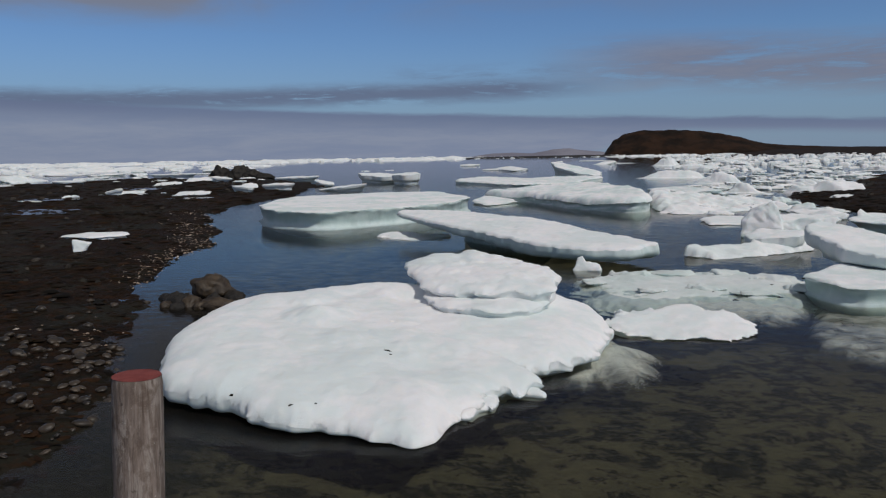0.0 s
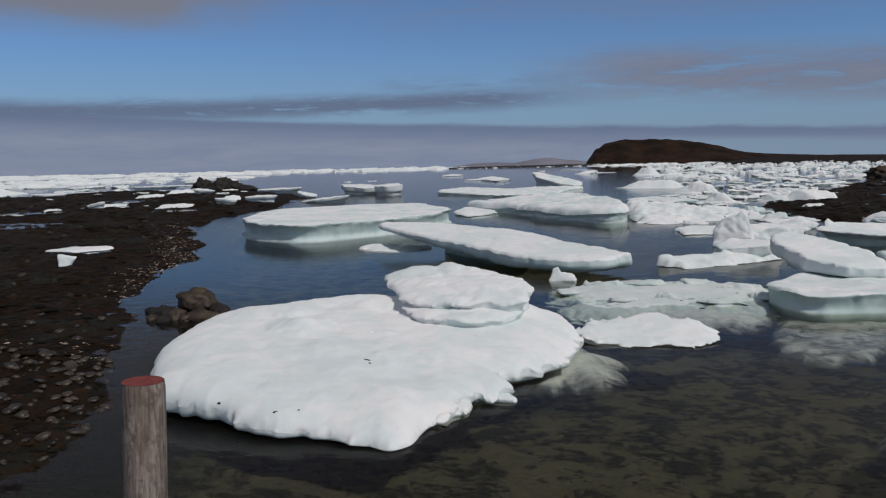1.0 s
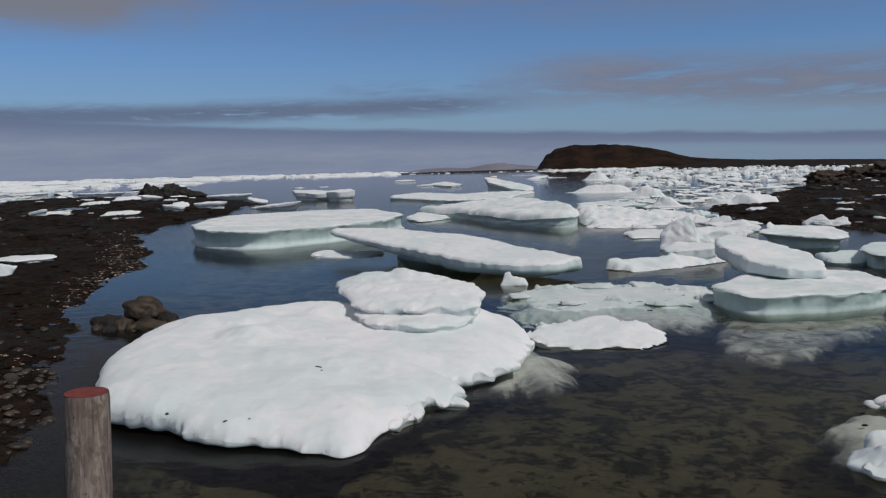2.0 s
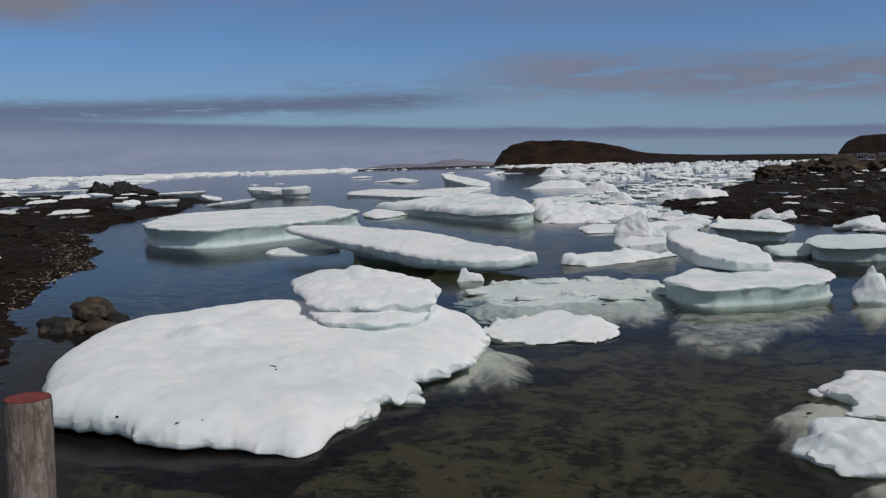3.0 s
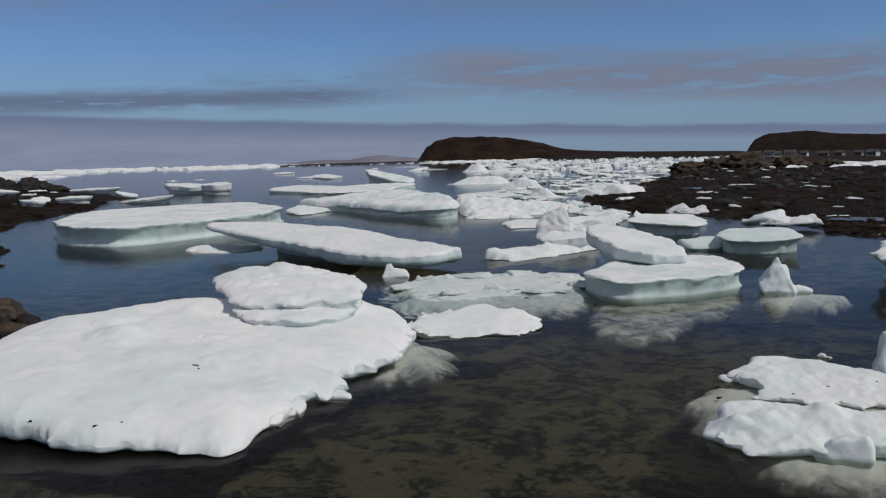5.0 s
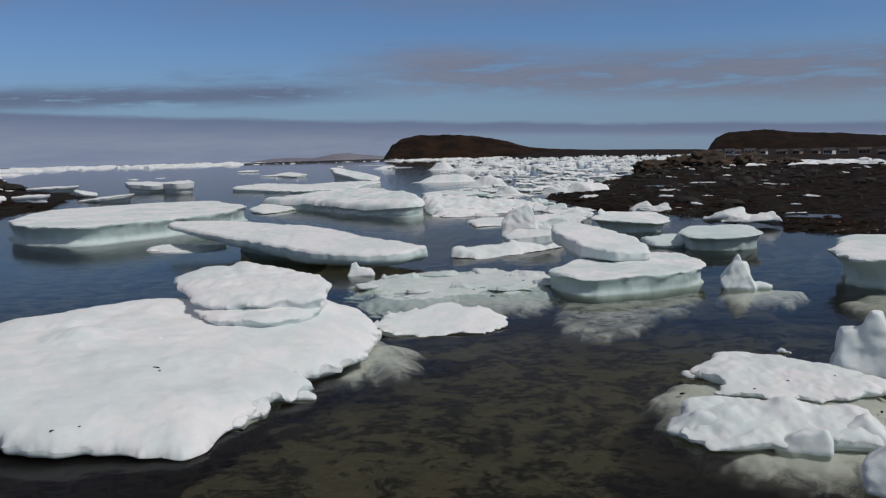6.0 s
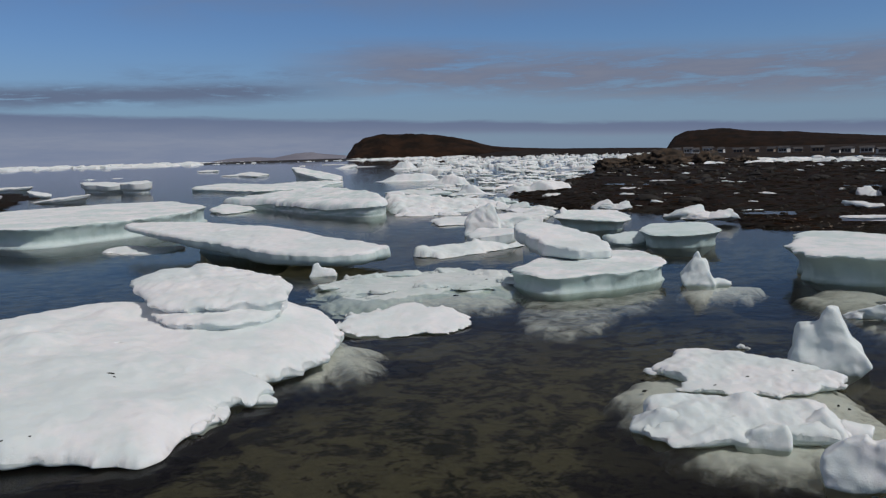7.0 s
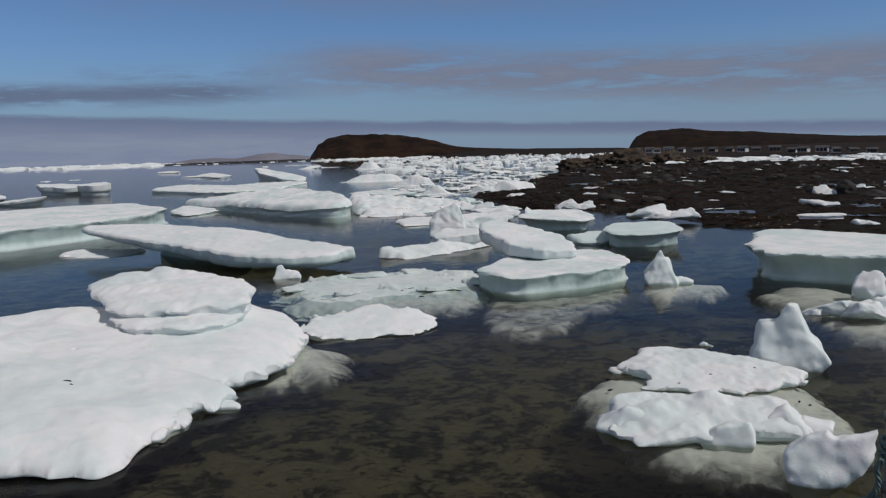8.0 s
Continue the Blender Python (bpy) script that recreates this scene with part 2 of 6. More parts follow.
# haze over the distance is mixed into this rock's pale blue-grey
HAZED_ROCK = speckled("hazed_grey_hills", (0.20, 0.20, 0.24), (0.26, 0.26, 0.30), (0.18, 0.18, 0.22), 0.004, 0.95, 0.5, 0.0)
WRACK = islands("wrack_fronds", [(0.006, 0.0045, 0.003), (0.018, 0.009, 0.004), (0.009, 0.009, 0.006), (0.030, 0.014, 0.006), (0.005, 0.0045, 0.0035), (0.011, 0.009, 0.006), (0.016, 0.011, 0.006), (0.007, 0.006, 0.0045)], 0.7, 0.06)
SHELL = islands("bleached_shells", [(0.24, 0.16, 0.10), (0.45, 0.36, 0.27), (0.12, 0.07, 0.04), (0.60, 0.53, 0.45)], 0.6)
RUBBLE = islands("loose_stones", [(0.010, 0.009, 0.008), (0.026, 0.019, 0.013), (0.014, 0.013, 0.011), (0.036, 0.028, 0.020), (0.011, 0.010, 0.009), (0.016, 0.014, 0.009), (0.055, 0.046, 0.036)], 0.7, 0.2)
PACK = islands("pack_ice", [(0.80, 0.83, 0.86), (0.84, 0.86, 0.88), (0.72, 0.80, 0.82), (0.86, 0.87, 0.88)], 0.75, 0.3)


def wood_material():
    m, n, out = material("weathered_grey_wood")
    pos = n.add("ShaderNodeTexCoord").outputs["Object"]
    long = n.add("ShaderNodeMapping", Vector=pos, Scale=(1, 1, 0.16)).outputs[0]
    grain, blot, knot = n.noise(long, 30.0, 6, 0.65, 0.6), n.noise(pos, 6.0, 6, 0.7, 0.5), n.noise(pos, 9.0, 2, 0.4)
    peel = n.noise(long, 13.0, 5, 0.7, 1.0)
    tone = n.mix(n.step(grain, 0.3, 0.7), (0.11, 0.083, 0.068), (0.25, 0.20, 0.17))
    tone = n.mix(n.step(peel, 0.47, 0.6, 0.0, 0.85), tone, (0.33, 0.285, 0.25))
    tone = n.mix(n.step(blot, 0.5, 0.66, 0.0, 0.7), tone, (0.115, 0.080, 0.06))
    tone = n.mix(n.step(blot, 0.40, 0.30, 0.0, 0.8), tone, (0.075, 0.058, 0.046))
    tone = n.mix(n.step(knot, 0.71, 0.75, 0.0, 0.9), tone, (0.09, 0.028, 0.02))
    tone = n.mix(n.step(n.noise(pos, 34.0, 3, 0.6), 0.68, 0.73, 0.0, 0.9), tone, (0.47, 0.46, 0.43))
    bump = n.math("ADD", grain, n.math("MULTIPLY", peel, 1.5))
    principled(n, out, tone, 0.85, bump, 0.008, 0.25)
    return m


WOOD = wood_material()
RED_WOOD = speckled("red_painted_wood", (0.17, 0.035, 0.03), (0.24, 0.06, 0.05), (0.12, 0.05, 0.045), 14.0, 0.8, 0.003, 0.25)
ROPE = speckled("green_nylon_rope", (0.10, 0.17, 0.155), (0.19, 0.27, 0.25), (0.06, 0.10, 0.09), 30.0, 0.7, 0.004)
IRON = speckled("grey_galvanised_pipe", (0.17, 0.17, 0.17), (0.25, 0.25, 0.24), (0.12, 0.10, 0.09), 12.0, 0.5, 0.003)
WHITE_WALL = speckled("white_boarding", (0.62, 0.62, 0.60), (0.70, 0.70, 0.68), (0.5, 0.5, 0.48), 0.6, 0.8, 0.02)
TAN_WALL = speckled("tan_boarding", (0.26, 0.20, 0.15), (0.32, 0.25, 0.19), (0.2, 0.16, 0.12), 0.6, 0.8, 0.02)
ROOFING = speckled("dark_roofing", (0.05, 0.05, 0.055), (0.08, 0.075, 0.075), (0.04, 0.04, 0.04), 0.6, 0.8, 0.02)

# ---------------------------------------------------------------- helpers for meshes
def mesh_ob(name, verts, faces, mat, parent=None, smooth=True):
    me = bpy.data.meshes.new(name)
    me.from_pydata([tuple(map(float, v)) for v in verts], [], faces)
    me.materials.append(mat)
    if smooth:
        me.polygons.foreach_set("use_smooth", [True] * len(me.polygons))
    me.update()
    ob = new(name, me)
    if parent is not None:
        ob.parent = parent
    return ob


def part(name, bm, mat, parent, label="", smooth=True):
    me = bpy.data.meshes.new(name)
    bm.to_mesh(me)
    bm.free()
    me.materials.append(mat)
    if smooth:
        me.polygons.foreach_set("use_smooth", [True] * len(me.polygons))
    ob = new(name, me)
    ob.parent = parent
    return tagged(ob, label)


def fbm(x, y, z=0.0, octaves=4, gain=0.9):
    return noise.fractal(Vector((x, y, z)), gain, 2.0, octaves)


def closed_curve(radii, n):
    """A smooth closed curve through evenly spaced radii, at n angles."""
    r, m = np.array(radii), len(radii)
    u = np.arange(n) * m / n
    i = u.astype(int)
    t = u - i
    p0, p1, p2, p3 = (r[(i + k) % m] for k in (-1, 0, 1, 2))
    return 0.5 * (2 * p1 + (p2 - p0) * t + (2 * p0 - 5 * p1 + 4 * p2 - p3) * t**2 + (3 * p1 - p0 - 3 * p2 + p3) * t**3)


# ---------------------------------------------------------------- sea, bed and foreshore
LEFT_SHORE = [(-5.55, 4.5), (-6.3, 11.1), (-6.75, 13), (-6.9, 14.2), (-6.9, 15.3), (-7.95, 17.5), (-9, 21.3), (-11.2, 27.2), (-12.1, 32.1), (-12.6, 38.4),
              (-15.3, 48.2), (-20.4, 62.1), (-20.9, 71.4), (-19.5, 89.8), (-21.1, 120), (-27.3, 138), (-48, 174), (-64.5, 180),
              (-78, 174), (-83.8, 150), (-93, 140), (-240, 105), (-240, -90), (-4.5, -90)]
RIGHT_SHORE = [(29.7, 23.4), (30.2, 30.5), (28.2, 35.1), (30.8, 40.7), (29.5, 47.7), (27.6, 53.2), (26.5, 57.9), (30.2, 72), (36.3, 84), (48, 98.4),
               (74.7, 135), (98.6, 170), (112, 180), (124, 176), (134, 152), (142, 126), (152, 90), (170, 0), (170, -120), (60, -120), (36, 0)]


def inland(px, py, poly):
    """Metres from the shoreline, positive on land."""
    d, inside = np.full(px.shape, 1e9), np.zeros(px.shape, bool)
    for (ax, ay), (bx, by) in zip(poly, poly[1:] + poly[:1]):
        ex, ey = bx - ax, by - ay
        t = np.clip(((px - ax) * ex + (py - ay) * ey) / (ex * ex + ey * ey), 0, 1)
        d = np.minimum(d, np.hypot(px - ax - t * ex, py - ay - t * ey))
        inside ^= ((ay > py) != (by > py)) & (px < ax + (py - ay) * ex / (ey if abs(ey) > 1e-9 else 1e-9))
    return np.where(inside, d, -d)


def ground_height(px, py):
    px, py = np.asarray(px, float), np.asarray(py, float)
    far = np.clip(np.hypot(px, py) / 45, 0.25, 3)
    w = np.array([fbm(x * 0.35, y * 0.35, 1.7, 5) for x, y in zip(px.ravel(), py.ravel())]).reshape(px.shape)
    k = np.array([fbm(x * 1.5, y * 1.5, 5.1, 4) for x, y in zip(px.ravel(), py.ravel())]).reshape(px.shape)
    d = np.maximum(inland(px, py, LEFT_SHORE), inland(px, py, RIGHT_SHORE)) + 0.65 * far * w
    pool = np.array([fbm(x * 0.06 + 9, y * 0.13, 8.3, 4) for x, y in zip(px.ravel(), py.ravel())]).reshape(px.shape)
    land = 0.45 * np.tanh(d / 3.3) + 0.07 * w + 0.09 * k - 0.9 * np.clip(pool - 0.22, 0, 0.5) * np.clip(d / 6, 0, 1)
    bed = -1.0 * np.tanh(-d / 3.5) - 0.7 * np.clip(-d / 35, 0, 1) + 0.07 * w
    return np.where(d > 0, land, bed)


def build_ground():
    az = np.radians(np.r_[np.linspace(-46, 64, 330), np.linspace(66, 312, 90)])
    rad = 2.0 * 1.0295 ** np.arange(266)
    n = len(az)
    gx, gy = np.outer(rad, np.sin(az)), np.outer(rad, np.cos(az))
    gz = ground_height(gx, gy)
    verts = [(0, 0, -0.9)] + [(x, y, z) for x, y, z in zip(gx.ravel(), gy.ravel(), gz.ravel())]
    faces = [(0, 1 + (k + 1) % n, 1 + k) for k in range(n)]
    for r in range(len(rad) - 1):
        a, b = 1 + r * n, 1 + (r + 1) * n
        faces += [(a + k, a + (k + 1) % n, b + (k + 1) % n, b + k) for k in range(n)]
    ob = mesh_ob("ground", verts, faces, GROUND)
    tagged(ob, "dark sea bed rising to foreshore covered in brown wrack", "ground", kind="structure")
    s = 4800
    sea = mesh_ob("water", [(-s, -s, 0), (s, -s, 0), (s, s, 0), (-s, s, 0)], [(0, 1, 2, 3)], WATER)
    tagged(sea, "calm clear sea water, blue and mirror-like", "sea", kind="structure")


build_ground()


def far_land(name, az0, az1, r0, r1, crest, mat, label, rough=0.12, nr=26, step=0.12):
    """High ground far off: crest gives (degrees, metres) along its skyline; it falls to the sea in front and behind."""
    azs, rr = np.arange(az0, az1 + step / 2, step), np.linspace(r0, r1, nr)
    ca, ch = zip(*crest)
    verts, n = [], len(azs)
    for j, r in enumerate(rr):
        u = j / (nr - 1)
        prof = min(1.0, (u / 0.45)) ** 0.8 if u < 0.75 else (1 - u) / 0.25
        for a in azs:
            x, y = r * math.sin(radians(a)), r * math.cos(radians(a))
            h = float(np.interp(a, ca, ch))
            k = fbm(x * 0.012, y * 0.012, 2.0, 5)
            verts.append((x, y, max(-1.0, h * prof * (1 + rough * k * (0.4 + 1.6 * (1 - prof))) + 0.05 * h * fbm(x * 0.05, y * 0.05, 4.0, 4) * min(1.0, 3 * prof) - (0.6 if prof <= 0 else 0))))
    faces = [(j * n + i, j * n + i + 1, (j + 1) * n + i + 1, (j + 1) * n + i) for j in range(nr - 1) for i in range(n - 1)]
    return tagged(mesh_ob(name, verts, faces, mat), label, "headland", kind="structure")


far_land("headland", 10.6, 27.0, 1290, 1500, [(10.6, 0), (10.8, 9), (11.1, 18), (11.3, 26), (11.6, 29), (11.9, 35.5), (12.5, 38.5), (13.3, 42), (14.2, 41.5), (15.2, 42), (17.0, 39.5), (18.6, 33.5), (20.2, 24), (21.4, 16), (23, 12), (27, 7.5)],
         HEATH, "dark brown heath-covered headland with a steep seaward end")
far_land("ridge", 33.8, 80.0, 1500, 1875, [(33.8, 0), (34.1, 16), (34.4, 27), (35.2, 37), (37.5, 40), (39.5, 33), (42, 29), (45, 21), (48, 14), (51, 11), (58, 9), (80, 7)],
         HEATH, "long dark brown ridge behind the shore village", 0.10)
far_land("coast", 19.0, 37.0, 640, 1230, [(19.0, 0), (22, 5.2), (26, 6.6), (30, 6.0), (33, 4.6), (37, 0)],
         COAST, "low brown moorland coast behind the bay", 0.2, 24, 0.2)
far_land("village_shore", 31.0, 85.0, 272, 1480, [(31.0, 0), (34, 2.2), (40, 2.4), (48, 2.0), (60, 2.2), (85, 2)],
         COAST, "low brown shore below the village", 0.2, 40, 0.2)
far_land("low_spit", -1.0, 12.0, 1020, 1090, [(-1.0, 0), (0, 1.6), (3, 2.4), (6, 2.0), (9, 2.6), (11, 2.2), (12, 0)], DARK_ROCK, "thin dark rocky spit on the horizon", 0.5, 8, 0.06)
far_land("far_islet", -18.0, -12.0, 2100, 2190, [(-18, 0), (-16.5, 2.4), (-14, 2.25), (-12, 0)], DARK_ROCK, "low dark islet in the pack ice", 0.5, 6, 0.06)
far_land("distant_hills", 1.0, 11.5, 3000, 3500, [(1.0, 0), (2.5, 11), (4, 14), (5.5, 9), (7, 23), (8.2, 27), (9.2, 18), (10.4, 12), (11.5, 3)], HAZED_ROCK, "far hills beyond the bay, haze put into their pale colour", 0.2, 10, 0.1)

import collections

# ---------------------------------------------------------------- ice
def disc_grid(m):
    """An even grid of quads bent into a unit disc: rings of 8k points about a middle, as (angle, radius), and its faces."""
    pts, index = [(0.0, 0.0)], {(0, 0): 0}
    for k in range(1, m + 1):
        path = [(k, j) for j in range(-k, k)] + [(-j, k) for j in range(-k, k)] + [(-k, -j) for j in range(-k, k)] + [(j, -k) for j in range(-k, k)]
        for q, (i, j) in enumerate(path):
            index[(i, j)] = len(pts)
            pts.append(((q / (8 * k)) * 2 * math.pi - math.pi / 4, k / m))
    faces = [tuple(index[p] for p in ((i, j), (i + 1, j), (i + 1, j + 1), (i, j + 1))) for i in range(-m, m) for j in range(-m, m)]
    return pts, faces


def skirt(first, n, rows, last):
    """Faces from the ring of n points that starts at first, over the following rows, to a single last point."""
    f = []
    for r in range(rows):
        a, b = first + r * n, first + (r + 1) * n
        f += [(a + k, b + k, b + (k + 1) % n, a + (k + 1) % n) for k in range(n)]
    a = first + rows * n
    return f + [(a + k, last, a + (k + 1) % n) for k in range(n)]


def noise_at(x, y, scale, seed, octaves):
    """Fractal noise at arrays of places."""
    return np.array([fbm(u * scale, v * scale, seed, octaves) for u, v in zip(np.ravel(x), np.ravel(y))]).reshape(np.shape(x))


def floe(name, label, c, a, b, turn, radii, z0, slope, foot=0.88, apron=1.1, depth=0.6, edge=0.25, lip=0.6, jag=0.05, rough=0.05,
         mounds=(), mat=None, seed=0.0, category="ice floe", base=None, tear=0.12, dip=0.0, cell=0.0, rise=None, rim=0.1, shrink=0.1, core=(0.0, 0.0), flare=0.0, under=None, taper=0.0, sink=0.06, melt=None):
    """A slab of sea ice: outline by evenly spaced radii on an ellipse a by b, torn by noise; a sloping top, a rim, a layered side and a submerged apron.
    With rise the outline is the rim's plane: the top swells above it, a rim so many metres thick hangs below, and the underside draws in to a stem;
    towards melt degrees it thins out and frays."""
    size = (a + b) / 2
    h = cell or min(max(0.05, 0.0026 * math.hypot(*c)), size / 9)
    ct, st = math.cos(radians(turn)), math.sin(radians(turn))
    curve = closed_curve(radii, 720)
    curve = np.r_[curve, curve[0]]
    floor = 0.0 if base is None else base

    def inside(x, y):
        """Rough metres in from the untorn outline."""
        u, v = (x * ct + y * st) / a, (-x * st + y * ct) / b
        r = np.interp(np.degrees(np.arctan2(v, u)) % 360 * 2, np.arange(721), curve)
        q = np.hypot(u, v)
        return (r - q) * np.hypot(x, y) / np.maximum(q, 0.02) * np.minimum(1.0, 0.55 + 0.45 * q)

    reach = 1.35 * max(radii) * max(a, b) + 0.3
    g = np.arange(-reach, reach + h, h)
    X, Y = np.meshgrid(g, g, indexing="ij")
    D = inside(X, Y)
    near = D > -0.5 * size
    D[near] += jag * size * noise_at(X[near], Y[near], 1.5 / size, seed, 3)
    whole = D.copy()
    near = np.abs(D) < max(1.5, edge + 0.6)
    px, py = X[near], Y[near]
    f1, f2 = min(1.3, 0.14 / h), min(4.0, 0.16 / h)
    gone = np.zeros(D.shape) if melt is None else np.clip(np.cos(np.arctan2(Y, X) - radians(melt)), 0, 1)
    D[near] += tear * (1 + 1.6 * gone[near]) * (noise_at(px, py, f1, seed + 1, 4) + 0.7 * np.abs(noise_at(px, py, 2 * f1, seed + 2, 4)) - 0.3 + 0.45 * noise_at(px, py, f2, seed + 8, 3))
    gx, gy = np.gradient(D, h)
    full = D > 0
    cells = full[:-1, :-1] | full[1:, :-1] | full[:-1, 1:] | full[1:, 1:]
    used = np.zeros(D.shape, bool)
    for i, j in ((0, 0), (1, 0), (0, 1), (1, 1)):
        used[i:i + cells.shape[0], j:j + cells.shape[1]] |= cells
    brink = used & ~full
    step = np.clip(-D / np.maximum(gx * gx + gy * gy, 0.15), 0, 1.1 * h / np.maximum(np.hypot(gx, gy), 0.2))
    X, Y = np.where(brink, X + gx * step, X), np.where(brink, Y + gy * step, Y)
    D = np.maximum(D, 0.0)
    index = np.full(D.shape, -1)
    index[used] = np.arange(used.sum())
    x, y, d = X[used], Y[used], D[used]
    top = z0 + slope[0] * x + slope[1] * y + rough * noise_at(x + c[0], y, 0.8, seed + 3, 4) + min(0.3 * rough, 0.02) * np.abs(noise_at(x + c[0], y, 1.9, seed + 9, 4))
    top += min(0.12 * rough, 0.012) * noise_at(x, y, min(5.0, 0.2 / h), seed + 4, 3)
    if rise is not None:
        top += min(0.4 * rough, 0.022) * noise_at(x, y, min(2.6, 0.25 / h), seed + 12, 5)
    for mx, my, mr, mh in mounds:
        q = np.minimum(1, np.hypot(x - mx, y - my) / mr * (1 + 0.3 * noise_at(x, y, 1.5, seed + 5, 3)))
        top += mh * (1 - q * q * (3 - 2 * q))
    top = np.maximum(top, floor + 0.03)
    low = np.clip(lip * (1 + (0.5 if lip < 0.8 else 0.0) * noise_at(x + c[0], y + c[1], 1.5 / size, seed + 6, 2)), 0.08, 0.97)
    q = np.clip(1 - d / (edge * np.clip(1 + 0.5 * noise_at(x, y, 1.6 / size, seed + 7, 2), 0.4, 1.8)), 0, 1)
    fall = 1 - np.sqrt(1 - q * q) if lip < 0.62 else 0.4 * q**2 + 0.6 * q**3.5
    z = floor + (top - floor) * (1 - low * fall)
    if rise is not None:
        q = np.clip(1 - (0.35 * d + 0.65 * np.clip(whole[used], 0, None)) / (edge * (1 + 1.8 * gone[used])), 0, 1)
        z = top + rise * np.sqrt(1 - q * q)
    quads = [(int(index[i, j]), int(index[i + 1, j]), int(index[i + 1, j + 1]), int(index[i, j + 1])) for i, j in np.argwhere(cells)]
    thing = new(name)
    thing.location = (c[0], c[1], 0)
    tagged(thing, label, category)
    mesh_ob("snow_top", np.c_[x, y, z], quads, mat or ICE, thing)

    # the side hangs from every open edge of the top
    count = collections.Counter()
    for f in quads:
        for k in range(4):
            count[(f[k], f[(k + 1) % 4])] += 1
    border = [e for e in count if (e[1], e[0]) not in count]
    ids = sorted({k for e in border for k in e})
    place = {k: n for n, k in enumerate(ids)}
    bx, by, bz = x[ids], y[ids], z[ids]
    e = 0.25 * size
    nx, ny = inside(bx + e, by) - inside(bx - e, by), inside(bx, by + e) - inside(bx, by - e)
    ln = np.maximum(np.hypot(nx, ny), 1e-6)
    nx, ny = nx / ln, ny / ln
    steps = [("side", k) for k in (0.0, 0.1, 0.28, 0.46, 0.64, 0.82, 1.0)]
    steps += [("under", k) for k in (0.12, 0.3, 0.6, 1.0)] if base is None else [("under", 0.12)]
    wide = min(size, 2.2)
    rows = []
    ends = np.array([(place[p], place[q]) for p, q in border])
    links = np.maximum(1, np.bincount(ends.ravel(), minlength=len(ids)))

    def even(v, times):
        """Lets the torn rim die out on the way down."""
        for _ in range(times):
            total = np.bincount(ends[:, 0], v[ends[:, 1]], len(ids)) + np.bincount(ends[:, 1], v[ends[:, 0]], len(ids))
            v = 0.35 * v + 0.65 * total / links
        return v

    def hang():
        """Rows below the rim: its thickness, the hollow underside, the stem and what is under water."""
        x0_, y0_, z0_ = bx, by, bz
        rows.append(np.c_[x0_, y0_, z[ids]])
        thick = rim * np.clip(1 - taper * (x0_ * ct + y0_ * st) / a, 0.25, 1.8)
        thick = np.minimum(thick, 0.7 * np.maximum(z0_ - floor, 0.0))
        room = np.maximum(z0_ - thick - floor, 0.0)
        below = depth if base is None else 0.05
        course = [(-0.012, 0.35, 0.0), (-0.01, 0.7, 0.0), (0.06, 1.0, 0.0), (0.4, 1.0, 0.12), (0.75, 1.0, 0.28), (1.0, 1.0, 0.55), (1.0, 1.0, 0.85), (1.0 - flare, 1.0, 1.0)]
        stem = 0.0 if shrink == 0 else 1 / shrink
        course += [(1.0 - flare + sink * stem, -0.25, 0), (1.0 - 0.6 * flare + 2.2 * sink * stem, -0.6, 0), (1.2 + max(0.3, 2.3 * sink) * stem, -1.0, 0)]
        for n_, (f_, t_, g_) in enumerate(course):
            x0_, y0_, z0_, thick, room = (even(v, 2) for v in (x0_, y0_, z0_, thick, room))
            zz = z0_ - thick * t_ - room * g_ if t_ > 0 else np.full(z0_.shape, floor + below * t_)
            s_ = f_ * shrink
            wave = 0.05 * min(size, 3.0) * np.array([fbm(u * 0.8, v * 0.8, seed + 3.0 + w * 1.3, 4) for u, v, w in zip(x0_ + c[0], y0_ + c[1], zz)]) * min(1.0, n_ / 3)
            rad = np.maximum(np.hypot(x0_ - core[0], y0_ - core[1]), 0.1)
            k_ = 1 - s_ + wave / rad
            rows.append(np.c_[core[0] + (x0_ - core[0]) * k_, core[1] + (y0_ - core[1]) * k_, zz])

    if rise is not None:
        hang()
        steps = []
    for kind, k in steps:
        if k:
            times = 3 if kind == "side" else 6
            bx, by, bz, nx, ny = (even(v, times) for v in (bx, by, bz, nx, ny))
        if kind == "side":
            zz = bz + (floor - bz) * k if k else z[ids]
            inset = wide * ((1 - foot) * math.sin(min(1.0, 2.6 * k) * math.pi / 2) + dip * math.sin(math.pi * k) ** 0.8)
            amp = np.minimum(0.14, 0.3 * (bz - floor)) * math.sin(math.pi * min(1.0, 0.9 * k + 0.1)) * (k > 0)
        else:
            s = foot + (apron - foot) * min(1, k / 0.3) if k <= 0.3 else apron - (apron - 0.6) * ((k - 0.3) / 0.7) ** 1.6
            zz = np.full(bz.shape, floor - depth * k)
            inset = wide * (1 - s)
            amp = 0.06 + 0.12 * k
        out = amp * np.array([fbm(u * 0.7, v * 0.7, seed + w * 5.0, 3) for u, v, w in zip(bx + c[0], by + c[1], zz)]) if k else 0.0
        rows.append(np.c_[bx + nx * (inset - out), by + ny * (inset - out), zz])
    faces = []
    for r in range(len(rows) - 1):
        o, w = r * len(ids), (r + 1) * len(ids)
        faces += [(o + place[q], o + place[p], w + place[p], w + place[q]) for p, q in border]
    mesh_ob("ice_foot", np.concatenate(rows), faces, under or mat or ICE, thing)
    return thing


